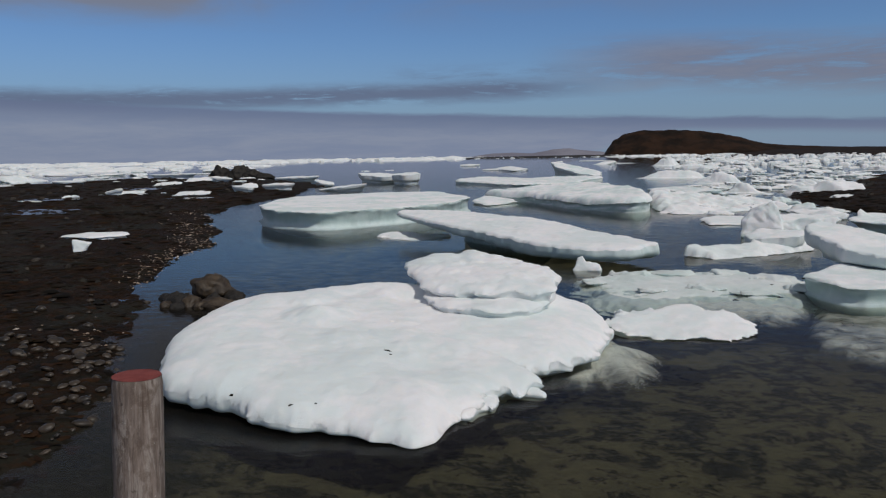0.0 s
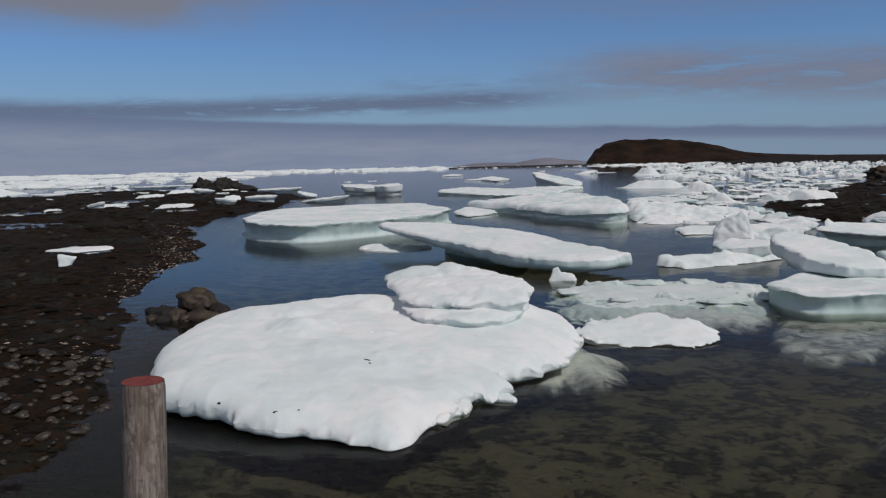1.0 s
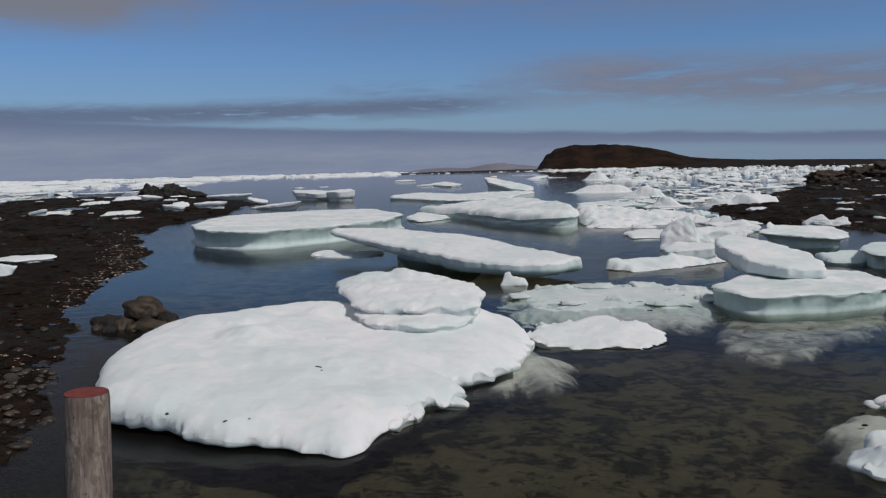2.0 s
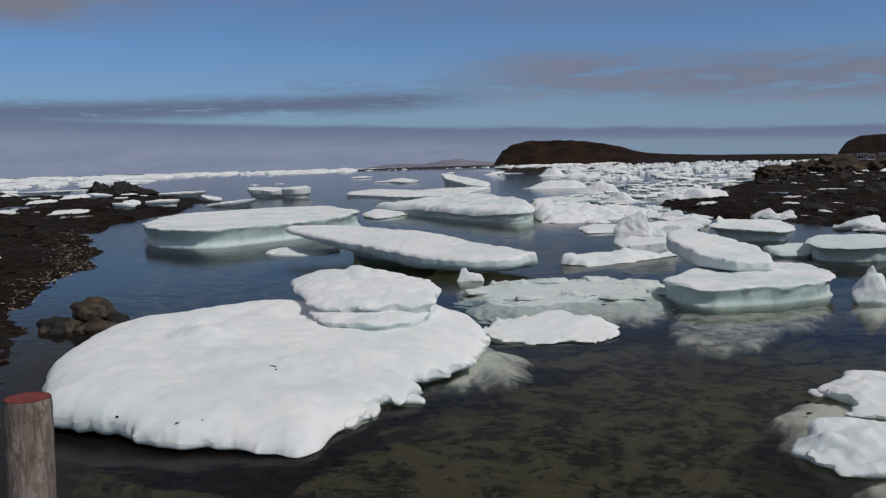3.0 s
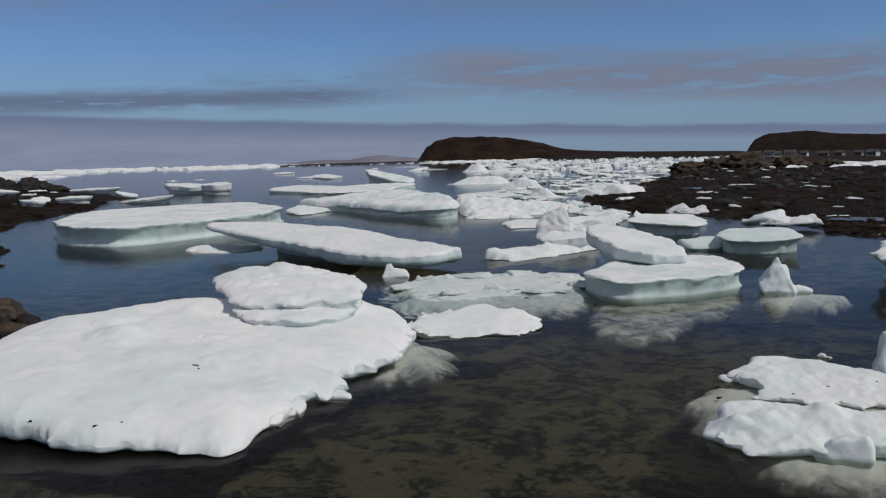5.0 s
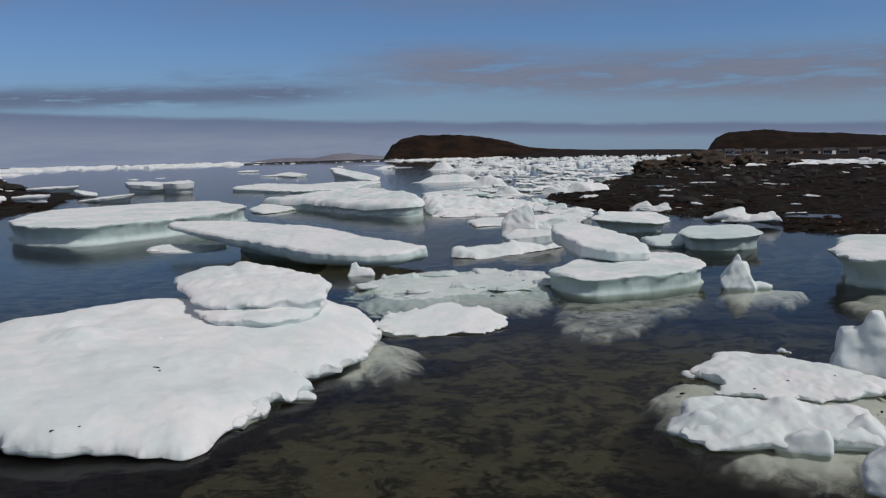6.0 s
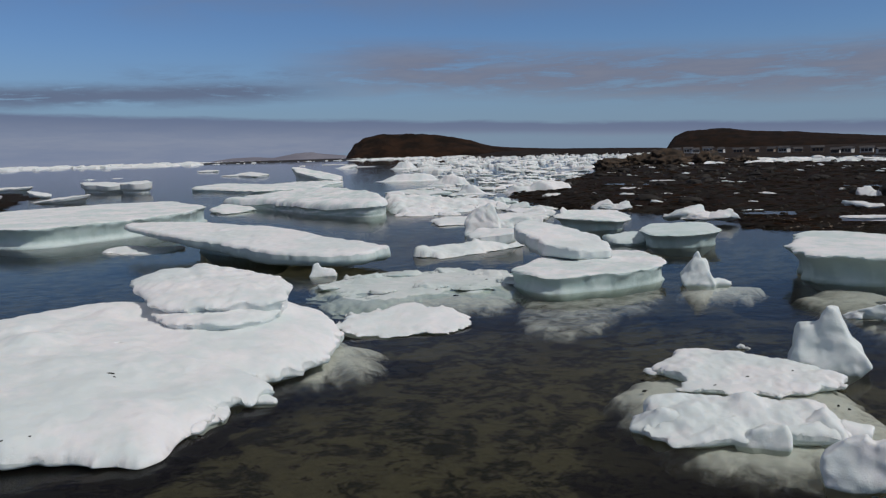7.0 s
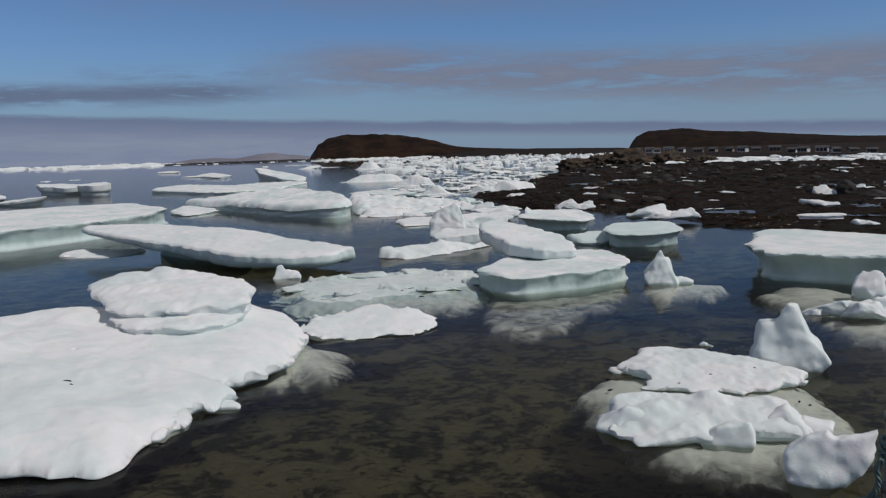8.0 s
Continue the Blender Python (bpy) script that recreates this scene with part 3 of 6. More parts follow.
def chunk(name, label, c, lumps, turn, base=0.0, lean=(0.0, 0.0), mat=None, seed=0, category="ice block", cuts=2, points=11, deep=0.5):
    """An angular broken block: hulls of scattered points grown together, arrises melted round and faces pitted. Lumps are (across, back, half width, half depth, height)."""
    rnd = random.Random(seed * 13 + 5)
    whole = bmesh.new()
    for cu, cv, a, b, h in lumps:
        bm = bmesh.new()
        t0 = rnd.uniform(0, 6.3)
        for k in range(points):
            t = t0 + 2 * math.pi * (k + rnd.uniform(-0.3, 0.3)) / points * 3
            q = rnd.uniform(0.75, 1.1)
            level = (-deep, rnd.uniform(0.0, 0.45), rnd.uniform(0.6, 1.0))[k % 3]
            w = (0.9, 1.0, rnd.uniform(0.4, 0.85))[k % 3]
            u, v = math.cos(t) * a * q * w, math.sin(t) * b * q * w
            bm.verts.new((u, v, level * h + (lean[0] * u + lean[1] * v) * (level > 0)))
        bmesh.ops.convex_hull(bm, input=bm.verts)
        bmesh.ops.delete(bm, geom=[v for v in bm.verts if not v.link_faces], context="VERTS")
        bmesh.ops.triangulate(bm, faces=bm.faces)
        for n in (cuts, 1):
            bmesh.ops.subdivide_edges(bm, edges=bm.edges, cuts=n, use_grid_fill=True)
            bmesh.ops.triangulate(bm, faces=bm.faces)
        bmesh.ops.smooth_vert(bm, verts=bm.verts, factor=0.5, use_axis_x=True, use_axis_y=True, use_axis_z=True)
        bm.normal_update()
        big = (a + b) / 2
        for v, nrm in [(v, v.normal.copy()) for v in bm.verts]:
            x, y, z = v.co
            d = 0.07 * big * fbm(x / big * 1.3, y / big * 1.3, seed + z / big * 1.3, 3) + 0.11 * big * fbm(x / big * 3.2, y / big * 3.2, seed + 3 + z / big * 3.2, 5)
            v.co += nrm * d
        bmesh.ops.translate(bm, verts=bm.verts, vec=(cu, cv, 0))
        me = bpy.data.meshes.new("lump")
        bm.to_mesh(me)
        bm.free()
        whole.from_mesh(me)
        bpy.data.meshes.remove(me)
    bmesh.ops.rotate(whole, verts=whole.verts, cent=(0, 0, 0), matrix=Matrix.Rotation(radians(turn), 3, "Z"))
    ob = part(name, whole, mat or ICE, None)
    ob.location = (c[0], c[1], base)
    return tagged(ob, label, category)


def hewn(name, label, c, pieces, turn, mat=None, seed=0, category="ice block", base=0.0, voxel=0.035):
    """A broken block of clean facets with melted arrises: pieces are (corners as (across, up), half depth), each a hull, grown together."""
    rnd = random.Random(seed * 7 + 3)
    whole = bmesh.new()
    for corners, deep in pieces:
        top = max(z for _, z in corners)
        bm = bmesh.new()
        for u, z in corners:
            low = z < 0.12
            for side in (-1, 1):
                w = deep * (1.0 - 0.65 * max(0.0, z) / max(top, 0.1)) * rnd.uniform(0.75, 1.15) * side
                draw = 0.8 if low else 1.0
                bm.verts.new((draw * (u + rnd.uniform(-0.05, 0.05) * deep), draw * w + 0.12 * deep * z, -0.25 if low else z))
                if low:
                    bm.verts.new((u * 1.02, w * 1.05, max(z, 0.02)))
        bmesh.ops.convex_hull(bm, input=bm.verts)
        bmesh.ops.delete(bm, geom=[v for v in bm.verts if not v.link_faces], context="VERTS")
        bmesh.ops.triangulate(bm, faces=bm.faces)
        for _ in range(3):
            bmesh.ops.subdivide_edges(bm, edges=bm.edges, cuts=1, use_grid_fill=True)
        bm.normal_update()
        for v, nrm in [(v, v.normal.copy()) for v in bm.verts]:
            q = v.co * (1.1 / max(deep, 0.1)) + Vector((seed, 0, 0))
            v.co += nrm * deep * (0.2 * noise.fractal(q * 0.8, 0.9, 2.0, 3) + 0.04 * noise.fractal(q * 4, 0.8, 2.0, 4))
        me = bpy.data.meshes.new("lump")
        bm.to_mesh(me)
        bm.free()
        whole.from_mesh(me)
        bpy.data.meshes.remove(me)
    bmesh.ops.rotate(whole, verts=whole.verts, cent=(0, 0, 0), matrix=Matrix.Rotation(radians(turn), 3, "Z"))
    ob = part(name, whole, mat or ICE, None)
    ob.location = (c[0], c[1], base)
    grown = ob.modifiers.new("grown", "REMESH")
    grown.mode, grown.voxel_size, grown.use_smooth_shade = "VOXEL", voxel, True
    worn = ob.modifiers.new("worn", "SMOOTH")
    worn.factor, worn.iterations = 0.5, 2
    return tagged(ob, label, category)


def berg(name, label, c, a, b, turn, peaks, base=0.0, depth=0.5, apron=1.1, blunt=1.3, jag=0.14, mat=None, seed=0.0, n=0, category="ice block", width=1.0):
    """A broken, faceted block of ice with one or more blunt peaks, given as (metres along, height)."""
    m = n or int(min(26, max(10, (a + b) / 2 / 0.04)))
    rnd = random.Random(int(seed * 10) + 77)
    ct, st = math.cos(radians(turn)), math.sin(radians(turn))
    hmax = max(p[1] for p in peaks)
    humps = []
    for p, h, *w in peaks:
        cuts = []
        t0 = rnd.uniform(0, 6.3)
        for k in range(6):
            t = t0 + k * 1.047 + rnd.uniform(-0.3, 0.3)
            cuts.append((math.cos(t), math.sin(t), rnd.uniform(0.75, 1.0), rnd.uniform(1.0, 1.7) * blunt))
        humps.append((p, h, w[0] if w else width, rnd.uniform(-0.25, 0.25), rnd.uniform(-0.3, 0.1), cuts))

    def height(u, v, s):
        z = 0.10 * hmax + (0.45 * hmax * max(0.0, 1 - (u / a) ** 2 - (v / b) ** 2) if width < 1 else 0)
        for p, h, w, tu, tv, cuts in humps:
            du, dv = (u - p) / (a * w), v / (b * w)
            wu, wv = du + 0.16 * fbm(u / a * 1.5, v / a * 1.5, seed + 11, 3), dv + 0.16 * fbm(u / a * 1.5, v / a * 1.5, seed + 17, 3)
            soft = math.exp(-8 * (1 + tu * du + tv * dv - 0.25 * (du * du + dv * dv)))
            for x, y, d, k in cuts:
                soft += math.exp(-8 * (d - (x * wu + y * wv)) * k)
            q = -math.log(soft) / 8
            z = max(z, h * q)
        z *= 1 + 0.2 * fbm(u / a * 2.4, v / a * 2.4, seed, 7) + 0.12 * abs(fbm(u / a * 4, v / a * 4, seed + 8, 4))
        s += 0.1 * fbm(u / a * 2.2, v / a * 2.2, seed + 21, 4) * s
        return base + max(z * min(1.0, max(0.0, 1.02 - s) * 4.5), 0.012 * hmax)

    pts, faces = disc_grid(m)
    verts, ring = [], []
    for th, s in pts:
        out = 1 + jag * fbm(math.cos(th) * 1.3, math.sin(th) * 1.3, seed, 4)
        u, v = math.cos(th) * a * out * s, math.sin(th) * b * out * s
        if s == 1:
            ring.append((u, v))
        verts.append((c[0] + u * ct - v * st, c[1] + u * st + v * ct, height(u, v, s)))
    rows = ((1.02, -0.1), (apron, -0.4), (0.85 * apron, -0.75), (0.5, -1.0)) if base < 0.01 else ((0.98, -0.15),)
    for w, k in rows:
        for u, v in ring:
            verts.append((c[0] + (u * ct - v * st) * w, c[1] + (u * st + v * ct) * w, base + depth * k))
    verts.append((c[0], c[1], base - depth))
    faces += skirt(len(pts) - 8 * m, 8 * m, len(rows), len(verts) - 1)
    return tagged(mesh_ob(name, verts, faces, mat or ICE), label, category)


floe("ice_floe", "great white snow-covered floe grounded near the shore", (-1.68, 17.1), 5.12, 4.54, 73, [0.9, 0.86, 0.85, 0.88, 0.9, 0.89, 0.87, 0.87, 0.88, 0.91, 0.98, 1.01, 1.01, 0.99, 0.99, 0.99, 0.98, 0.98, 0.99, 1.0, 0.96, 0.93, 0.9, 0.92, 0.93, 0.93, 0.95, 1.01, 1.05, 0.88, 0.86, 0.82, 0.81, 0.86, 0.71, 0.81, 0.87, 0.91, 0.96, 1.02, 1.08, 1.12, 1.15, 1.13, 1.13, 1.12, 1.04, 0.97], 0.37, (-0.042, 0.062),
     rise=0.42, edge=1.0, rim=0.2, shrink=0.10, sink=0.28, melt=-35.0, core=(2.2, -0.3), depth=0.75, jag=0.0, rough=0.035, mounds=((-1.63, 0.29, 0.95, 0.2), (-1.88, 1.39, 0.7, 0.08), (-0.80, -1.34, 0.8, 0.08), (-1.2, 2.6, 0.9, -0.08), (-2.4, 1.8, 1.4, 0.08), (0.3, 2.2, 1.0, -0.12), (0.8, -2.4, 1.2, -0.12)), seed=1.0, tear=0.09)
floe("ice_block", "white ice block perched on the great floe", (0.23, 20.47), 2.52, 1.77, 128, [0.95, 0.99, 0.95, 0.92, 0.87, 0.87, 0.99, 1.02, 0.98, 0.93, 0.92, 0.95, 1.0, 0.97, 0.93, 0.97, 0.91, 0.87, 0.91, 0.94, 0.95, 1.11, 0.9, 0.96], 1.27, (0.030, 0.097),
     rise=0.16, edge=0.7, rim=0.05, shrink=0.13, core=(0.7, -1.5), base=0.72, jag=0.0, rough=0.08, seed=2.0, category="ice block", tear=0.14)
floe("ice_block", "low white ledge of ice under the perched block", (0.34, 19.37), 1.86, 1.63, 106, [0.97, 1.05, 1.02, 1.01, 0.9, 0.9, 0.92, 0.99, 0.99, 0.99, 0.98, 0.91, 0.93, 0.93, 1.03, 1.0, 1.05, 0.94, 0.84, 0.85], 0.90, (0.008, 0.029),
     rise=0.10, edge=0.5, rim=0.04, shrink=0.02, flare=2.0, base=0.6, jag=0.04, rough=0.06, seed=2.6, category="ice block", tear=0.14)
floe("ice_floe", "low loaf-shaped white floe beside the great floe", (5.07, 19.33), 1.97, 1.11, 175, [0.96, 0.93, 0.96, 1.03, 1.05, 1.06, 1.05, 1.07, 0.97, 0.94, 0.96, 0.91, 0.93, 0.94, 1.04, 1.13, 1.13, 1.03, 0.89, 0.86], 0.26, (0.012, 0.187), foot=0.9, apron=0.9, depth=0.525, edge=0.45, lip=0.6, jag=0.09, rough=0.05, seed=3.0, tear=0.25, base=0.0)
floe("ice_floe", "wide flat-topped floe with a pale green undercut side", (-7.13, 59.2), 12.61, 7.52, 84, [0.91, 0.92, 0.89, 0.93, 1.03, 1.03, 0.98, 0.93, 0.95, 0.95, 0.97, 0.99, 1.02, 0.96, 0.92, 0.91, 0.94, 0.95, 0.97, 1.02, 0.96, 0.98, 1.07, 0.97], 1.06, (0.0, 0.0),
     rise=0.06, edge=0.3, rim=0.10, shrink=0.02, core=(0.5, 2.0), flare=1.8, depth=1.1, jag=0.03, rough=0.05, mat=TEAL, under=SIDE, seed=4.0, tear=0.16, cell=0.16)
floe("ice_floe", "long white slab of ice overhanging dark water", (2.0, 36.9), 9.09, 2.31, 123, [0.99, 1.06, 1.04, 0.93, 0.83, 0.79, 0.75, 0.85, 1.04, 1.01, 0.96, 0.94, 0.92, 0.94, 1.03, 0.85, 0.78, 0.89, 1.0, 0.94, 0.87, 0.86, 0.9, 0.93], 0.92, (0.036, 0.060),
     rise=0.12, edge=0.3, rim=0.36, taper=0.75, shrink=0.62, core=(0.3, 0.4), depth=1.2, jag=0.03, rough=0.05, seed=5.0, tear=0.11, under=GREEN)
floe("ice_floe", "thin jagged scrap of ice beside the slab", (-2.63, 41.82), 2.03, 1.22, 151, [1.06, 1.1, 0.96, 0.93, 0.99, 1.06, 0.96, 0.96, 1.07, 0.94, 0.88, 0.9, 1.02, 1.22, 1.01, 0.95, 0.98, 0.9, 0.9, 0.94], 0.14, (0.005, 0.067), foot=0.95, apron=1.1, depth=0.375, edge=0.5, lip=0.9, jag=0.16, rough=0.09, seed=6.0, tear=0.3, base=0.0)
floe("ice_floe", "high white floe with a turquoise waterline", (10.05, 68.93), 11.36, 4.59, 106, [0.84, 0.9, 1.06, 1.37, 0.8, 0.77, 0.83, 0.93, 1.05, 1.12, 1.03, 0.98, 0.91, 0.91, 0.88, 0.93, 1.05, 1.13, 0.95, 0.86], 1.26, (0.087, 0.029), foot=0.93, apron=0.98, depth=1.35, edge=1.1, lip=0.5, jag=0.1, rough=0.12, mat=TEAL, seed=7.0, tear=0.15)
floe("ice_floe", "small white floe frozen to the high floe", (3.08, 71.29), 4.59, 1.97, 84, [0.93, 1.07, 1.02, 0.92, 0.92, 1.03, 0.99, 0.91, 0.92, 1.03, 1.07, 0.93, 0.9, 0.96, 1.06, 0.95, 0.94, 1.04, 0.98, 0.91], 0.28, (-0.018, 0.035), foot=0.95, apron=1.05, depth=0.6, edge=0.45, lip=0.5, jag=0.08, rough=0.09, mat=TEAL, seed=8.0, tear=0.2)
floe("ice_floe", "lumpy dirty-white floe behind open water", (18.66, 59.87), 5.91, 4.32, 72, [0.87, 0.83, 0.78, 1.14, 1.11, 0.97, 0.95, 1.02, 1.05, 1.12, 0.96, 0.89, 0.85, 0.89, 1.0, 1.01, 1.14, 1.22, 0.94, 0.86], 0.55, (-0.057, 0.110), foot=0.95, apron=0.9, depth=0.9, edge=1.0, lip=0.9, jag=0.16, rough=0.25, seed=9.0, tear=0.3, base=0.0)
floe("ice_floe", "low flat white floe", (16.08, 48.18), 2.68, 1.35, 63, [0.91, 0.96, 1.0, 0.94, 0.98, 1.11, 0.95, 0.91, 0.96, 1.12, 0.96, 0.91, 0.95, 1.12, 0.96, 0.89, 0.91, 1.03, 1.09, 0.94], 0.15, (-0.023, 0.038), foot=0.95, apron=1.05, depth=0.45, edge=0.3, lip=0.6, jag=0.08, rough=0.06, seed=10.0)
floe("ice_floe", "far flat floe with a turquoise side", (10.34, 119.08), 12.54, 10.10, 83, [0.44, 0.57, 1.25, 1.15, 1.16, 1.07, 0.88, 0.82, 0.84, 0.96, 1.11, 1.02, 1.03, 0.92, 0.86, 0.9, 1.05, 1.41, 1.07, 0.64], 0.53, (-0.002, 0.013), foot=0.98, apron=1.1, depth=0.75, edge=0.6, lip=0.4, jag=0.05, rough=0.15, mat=TEAL, seed=11.0)
floe("ice_floe", "far flat white floe", (15.40, 227.71), 25.34, 3.85, 89, [1.02, 0.87, 0.82, 0.86, 1.01, 1.12, 0.93, 0.87, 0.9, 1.03, 1.0, 0.9, 0.89, 0.97, 1.19, 0.94, 0.84, 0.84, 0.93, 1.16], 0.45, (0.007, 0.005), foot=0.95, apron=1.0, depth=0.75, edge=0.75, lip=0.5, jag=0.05, rough=0.18, seed=12.0)
floe("ice_block", "thin white sheet of ice in a jumble of floes", (20.22, 46.96), 2.08, 1.20, -27, [0.98, 0.9, 1.06, 0.92, 0.86, 1.02, 1.1, 0.9, 1.0, 0.88, 1.05, 0.94], 0.25, (0.025, 0.100), rise=0.08, edge=0.4, rim=0.1, shrink=0.12, depth=0.5, jag=0.08, rough=0.08, mat=ICE, seed=71.5, tear=0.22, category="ice block")
floe("ice_block", "white raised slab of ice in a jumble of floes", (13.54, 34.48), 1.27, 1.00, -22, [1.05, 0.95, 0.85, 1.0, 1.1, 0.9, 0.95, 1.08, 0.9, 0.84, 1.0, 0.96], 0.65, (0.110, 0.063), rise=0.08, edge=0.4, rim=0.4, shrink=0.12, depth=0.5, jag=0.08, rough=0.08, mat=ICE, seed=72.5, tear=0.22, category="ice block")
floe("ice_block", "low white sheet of ice in a jumble of floes", (22.66, 50.01), 1.57, 1.20, -29, [0.98, 0.9, 1.06, 0.92, 0.86, 1.02, 1.1, 0.9, 1.0, 0.88, 1.05, 0.94], 0.28, (0.006, 0.111), rise=0.08, edge=0.4, rim=0.15, shrink=0.12, depth=0.5, jag=0.08, rough=0.08, mat=ICE, seed=73.5, tear=0.22, category="ice block")
floe("ice_block", "pale turquoise sheet of ice in a jumble of floes", (22.32, 78.59), 3.45, 1.50, -37, [1.05, 0.95, 0.85, 1.0, 1.1, 0.9, 0.95, 1.08, 0.9, 0.84, 1.0, 0.96], 0.55, (0.049, 0.088), rise=0.08, edge=0.4, rim=0.25, shrink=0.12, depth=0.5, jag=0.08, rough=0.08, mat=TEAL, seed=74.5, tear=0.22, category="ice block")
floe("ice_floe", "rounded white floe sloping into the water", (12.64, 33.62), 3.41, 1.07, -154, [1.01, 1.05, 1.17, 0.99, 0.92, 0.9, 0.9, 0.94, 0.9, 0.87, 0.93, 1.01, 1.24, 1.19, 0.83, 0.68, 0.62, 0.63, 1.31, 1.09], 0.38, (-0.058, 0.237), foot=0.95, apron=0.9, depth=0.6, edge=0.5, lip=0.9, jag=0.1, rough=0.15, seed=13.0, base=0.0, tear=0.25)
floe("ice_block", "tilted thick slab of ice resting on a floe", (13.39, 27.2), 3.5, 1.6, 90, [0.94, 0.88, 0.87, 0.82, 0.82, 0.83, 0.78, 0.82, 0.93, 0.89, 0.91, 0.84, 0.82, 0.84, 0.9, 0.9, 0.91, 0.94, 1.0, 0.86, 0.84, 0.86, 0.92, 1.0], 1.17, (-0.031, 0.098),
     rise=0.08, edge=0.22, rim=0.45, shrink=0.26, core=(0.2, -0.8), base=0.5, jag=0.03, rough=0.06, seed=14.0, category="ice block", tear=0.13)
floe("ice_floe", "flat white floe with a deep green submerged foot", (13.20, 24.15), 3.58, 2.39, -143, [1.02, 0.95, 0.9, 0.87, 0.9, 0.96, 1.01, 1.01, 0.96, 0.95, 0.92, 0.96, 0.95, 0.94, 0.99, 0.95, 0.99, 0.93, 0.93, 0.89, 0.93, 1.02, 0.98, 0.99], 0.52, (0.0, 0.0),
     rise=0.06, edge=0.25, rim=0.04, shrink=0.035, flare=0.8, depth=0.9, jag=0.03, rough=0.05, mat=TEAL, under=SIDE, seed=15.0, tear=0.09)
floe("ice_floe", "half-sunk grey-white floe scattered with weed", (7.36, 25.62), 3.81, 3.36, -159, [0.99, 1.1, 1.07, 0.86, 0.84, 0.93, 1.04, 1.03, 1.06, 1.06, 1.12, 0.98, 0.94, 0.88, 0.91, 0.95, 1.07, 1.08, 1.03, 0.96], 0.07, (0.010, 0.020), foot=0.98, apron=1.12, depth=0.525, edge=1.3, lip=0.9, jag=0.14, rough=0.06, mat=SLUSH, seed=16.0, base=-0.3, tear=0.5)
floe("ice_floe", "turquoise bowl-sided floe with a white top", (21.92, 39.68), 3.2, 2.1, -144, [0.81, 0.83, 0.85, 0.98, 1.0, 0.99, 0.87, 0.85, 0.84, 0.84, 0.94, 1.02, 0.87, 0.81, 0.86, 0.96, 0.87, 0.88, 1.0, 1.03], 0.72, (-0.059, 0.071),
     rise=0.08, edge=0.3, rim=0.08, shrink=0.2, depth=0.7, jag=0.04, rough=0.06, mat=TEAL, mounds=((-1.9, 0.9, 0.7, 0.4),), seed=17.0, tear=0.15)
floe("ice_floe", "pale turquoise wedge of ice with its reflection", (21.43, 30.85), 2.39, 1.82, 50, [1.02, 0.93, 0.94, 1.05, 0.96, 0.97, 1.0, 0.98, 1.08, 1.01, 0.97, 0.94, 0.95, 1.01, 1.03, 0.98, 0.92, 0.97, 1.12, 1.02], 0.70, (0.02, 0.03),
     rise=0.04, edge=0.2, rim=0.04, shrink=0.14, core=(0.3, 0.1), depth=0.5, jag=0.05, rough=0.03, mat=GREEN, seed=18.0, tear=0.14)
floe("ice_floe", "low pale turquoise floe", (19.52, 32.22), 1.14, 0.91, 179, [0.85, 0.92, 0.94, 0.9, 0.97, 1.16, 1.0, 0.88, 0.86, 0.92, 1.12, 1.01, 0.96, 0.89, 0.83, 0.86, 1.0, 1.3, 0.99, 0.87], 0.36, (0.107, 0.167), foot=1.0, apron=1.05, depth=0.5, edge=0.3, lip=0.5, jag=0.08, rough=0.02, mat=GREEN, seed=19.0, tear=0.15)
floe("ice_floe", "broad white floe capping a pale green stem", (22.35, 20.44), 4.13, 3.6, 46, [0.82, 1.02, 1.17, 1.11, 0.92, 0.82, 0.8, 0.85, 0.9, 1.0, 0.96, 0.88, 0.84, 0.87, 0.9, 0.95, 0.99, 1.04, 1.0, 1.04, 0.86, 0.8, 0.78, 0.78], 0.95, (0.0, 0.0),
     rise=0.06, edge=0.25, rim=0.08, shrink=0.12, core=(0.9, 0.6), flare=0.15, depth=0.7, jag=0.03, rough=0.03, seed=20.0, tear=0.16, mat=TEAL, under=SIDE)
floe("ice_strip", "thin white strip of ice stranded on the wrack", (-18.73, 39.82), 1.52, 0.90, -162, [1.09, 0.94, 0.88, 0.92, 1.07, 1.09, 0.93, 0.89, 0.93, 1.04, 0.96, 0.99, 1.04, 0.92, 0.9, 0.97, 1.17, 0.97, 0.91, 0.94], 0.63, (-0.016, 0.052), base=0.45, edge=0.15, lip=0.5, jag=0.08, rough=0.03, seed=23.0, category="stranded ice")
floe("ice_strip", "flat white ice stranded on the wrack", (39.38, 37.56), 1.77, 0.42, 86, [1.2, 0.76, 0.7, 0.72, 0.81, 1.06, 1.42, 0.87, 0.67, 0.6, 0.59, 0.64, 0.79, 1.18, 1.0, 0.95, 0.99, 0.98, 0.91, 0.93], 0.73, (0.141, 0.017), base=0.45, edge=0.15, lip=0.5, jag=0.08, rough=0.045, seed=24.0, category="stranded ice")
floe("ice_strip", "thin grey ice stranded on the wrack", (33.33, 31.75), 1.15, 0.24, 145, [1.05, 1.09, 0.93, 0.88, 0.93, 1.04, 0.91, 0.89, 0.96, 1.16, 0.98, 0.84, 0.8, 0.85, 1.01, 1.24, 0.94, 0.82, 0.8, 0.86], 0.66, (0.158, 0.224), base=0.45, edge=0.15, lip=0.5, jag=0.08, rough=0.045, seed=25.0, category="stranded ice")
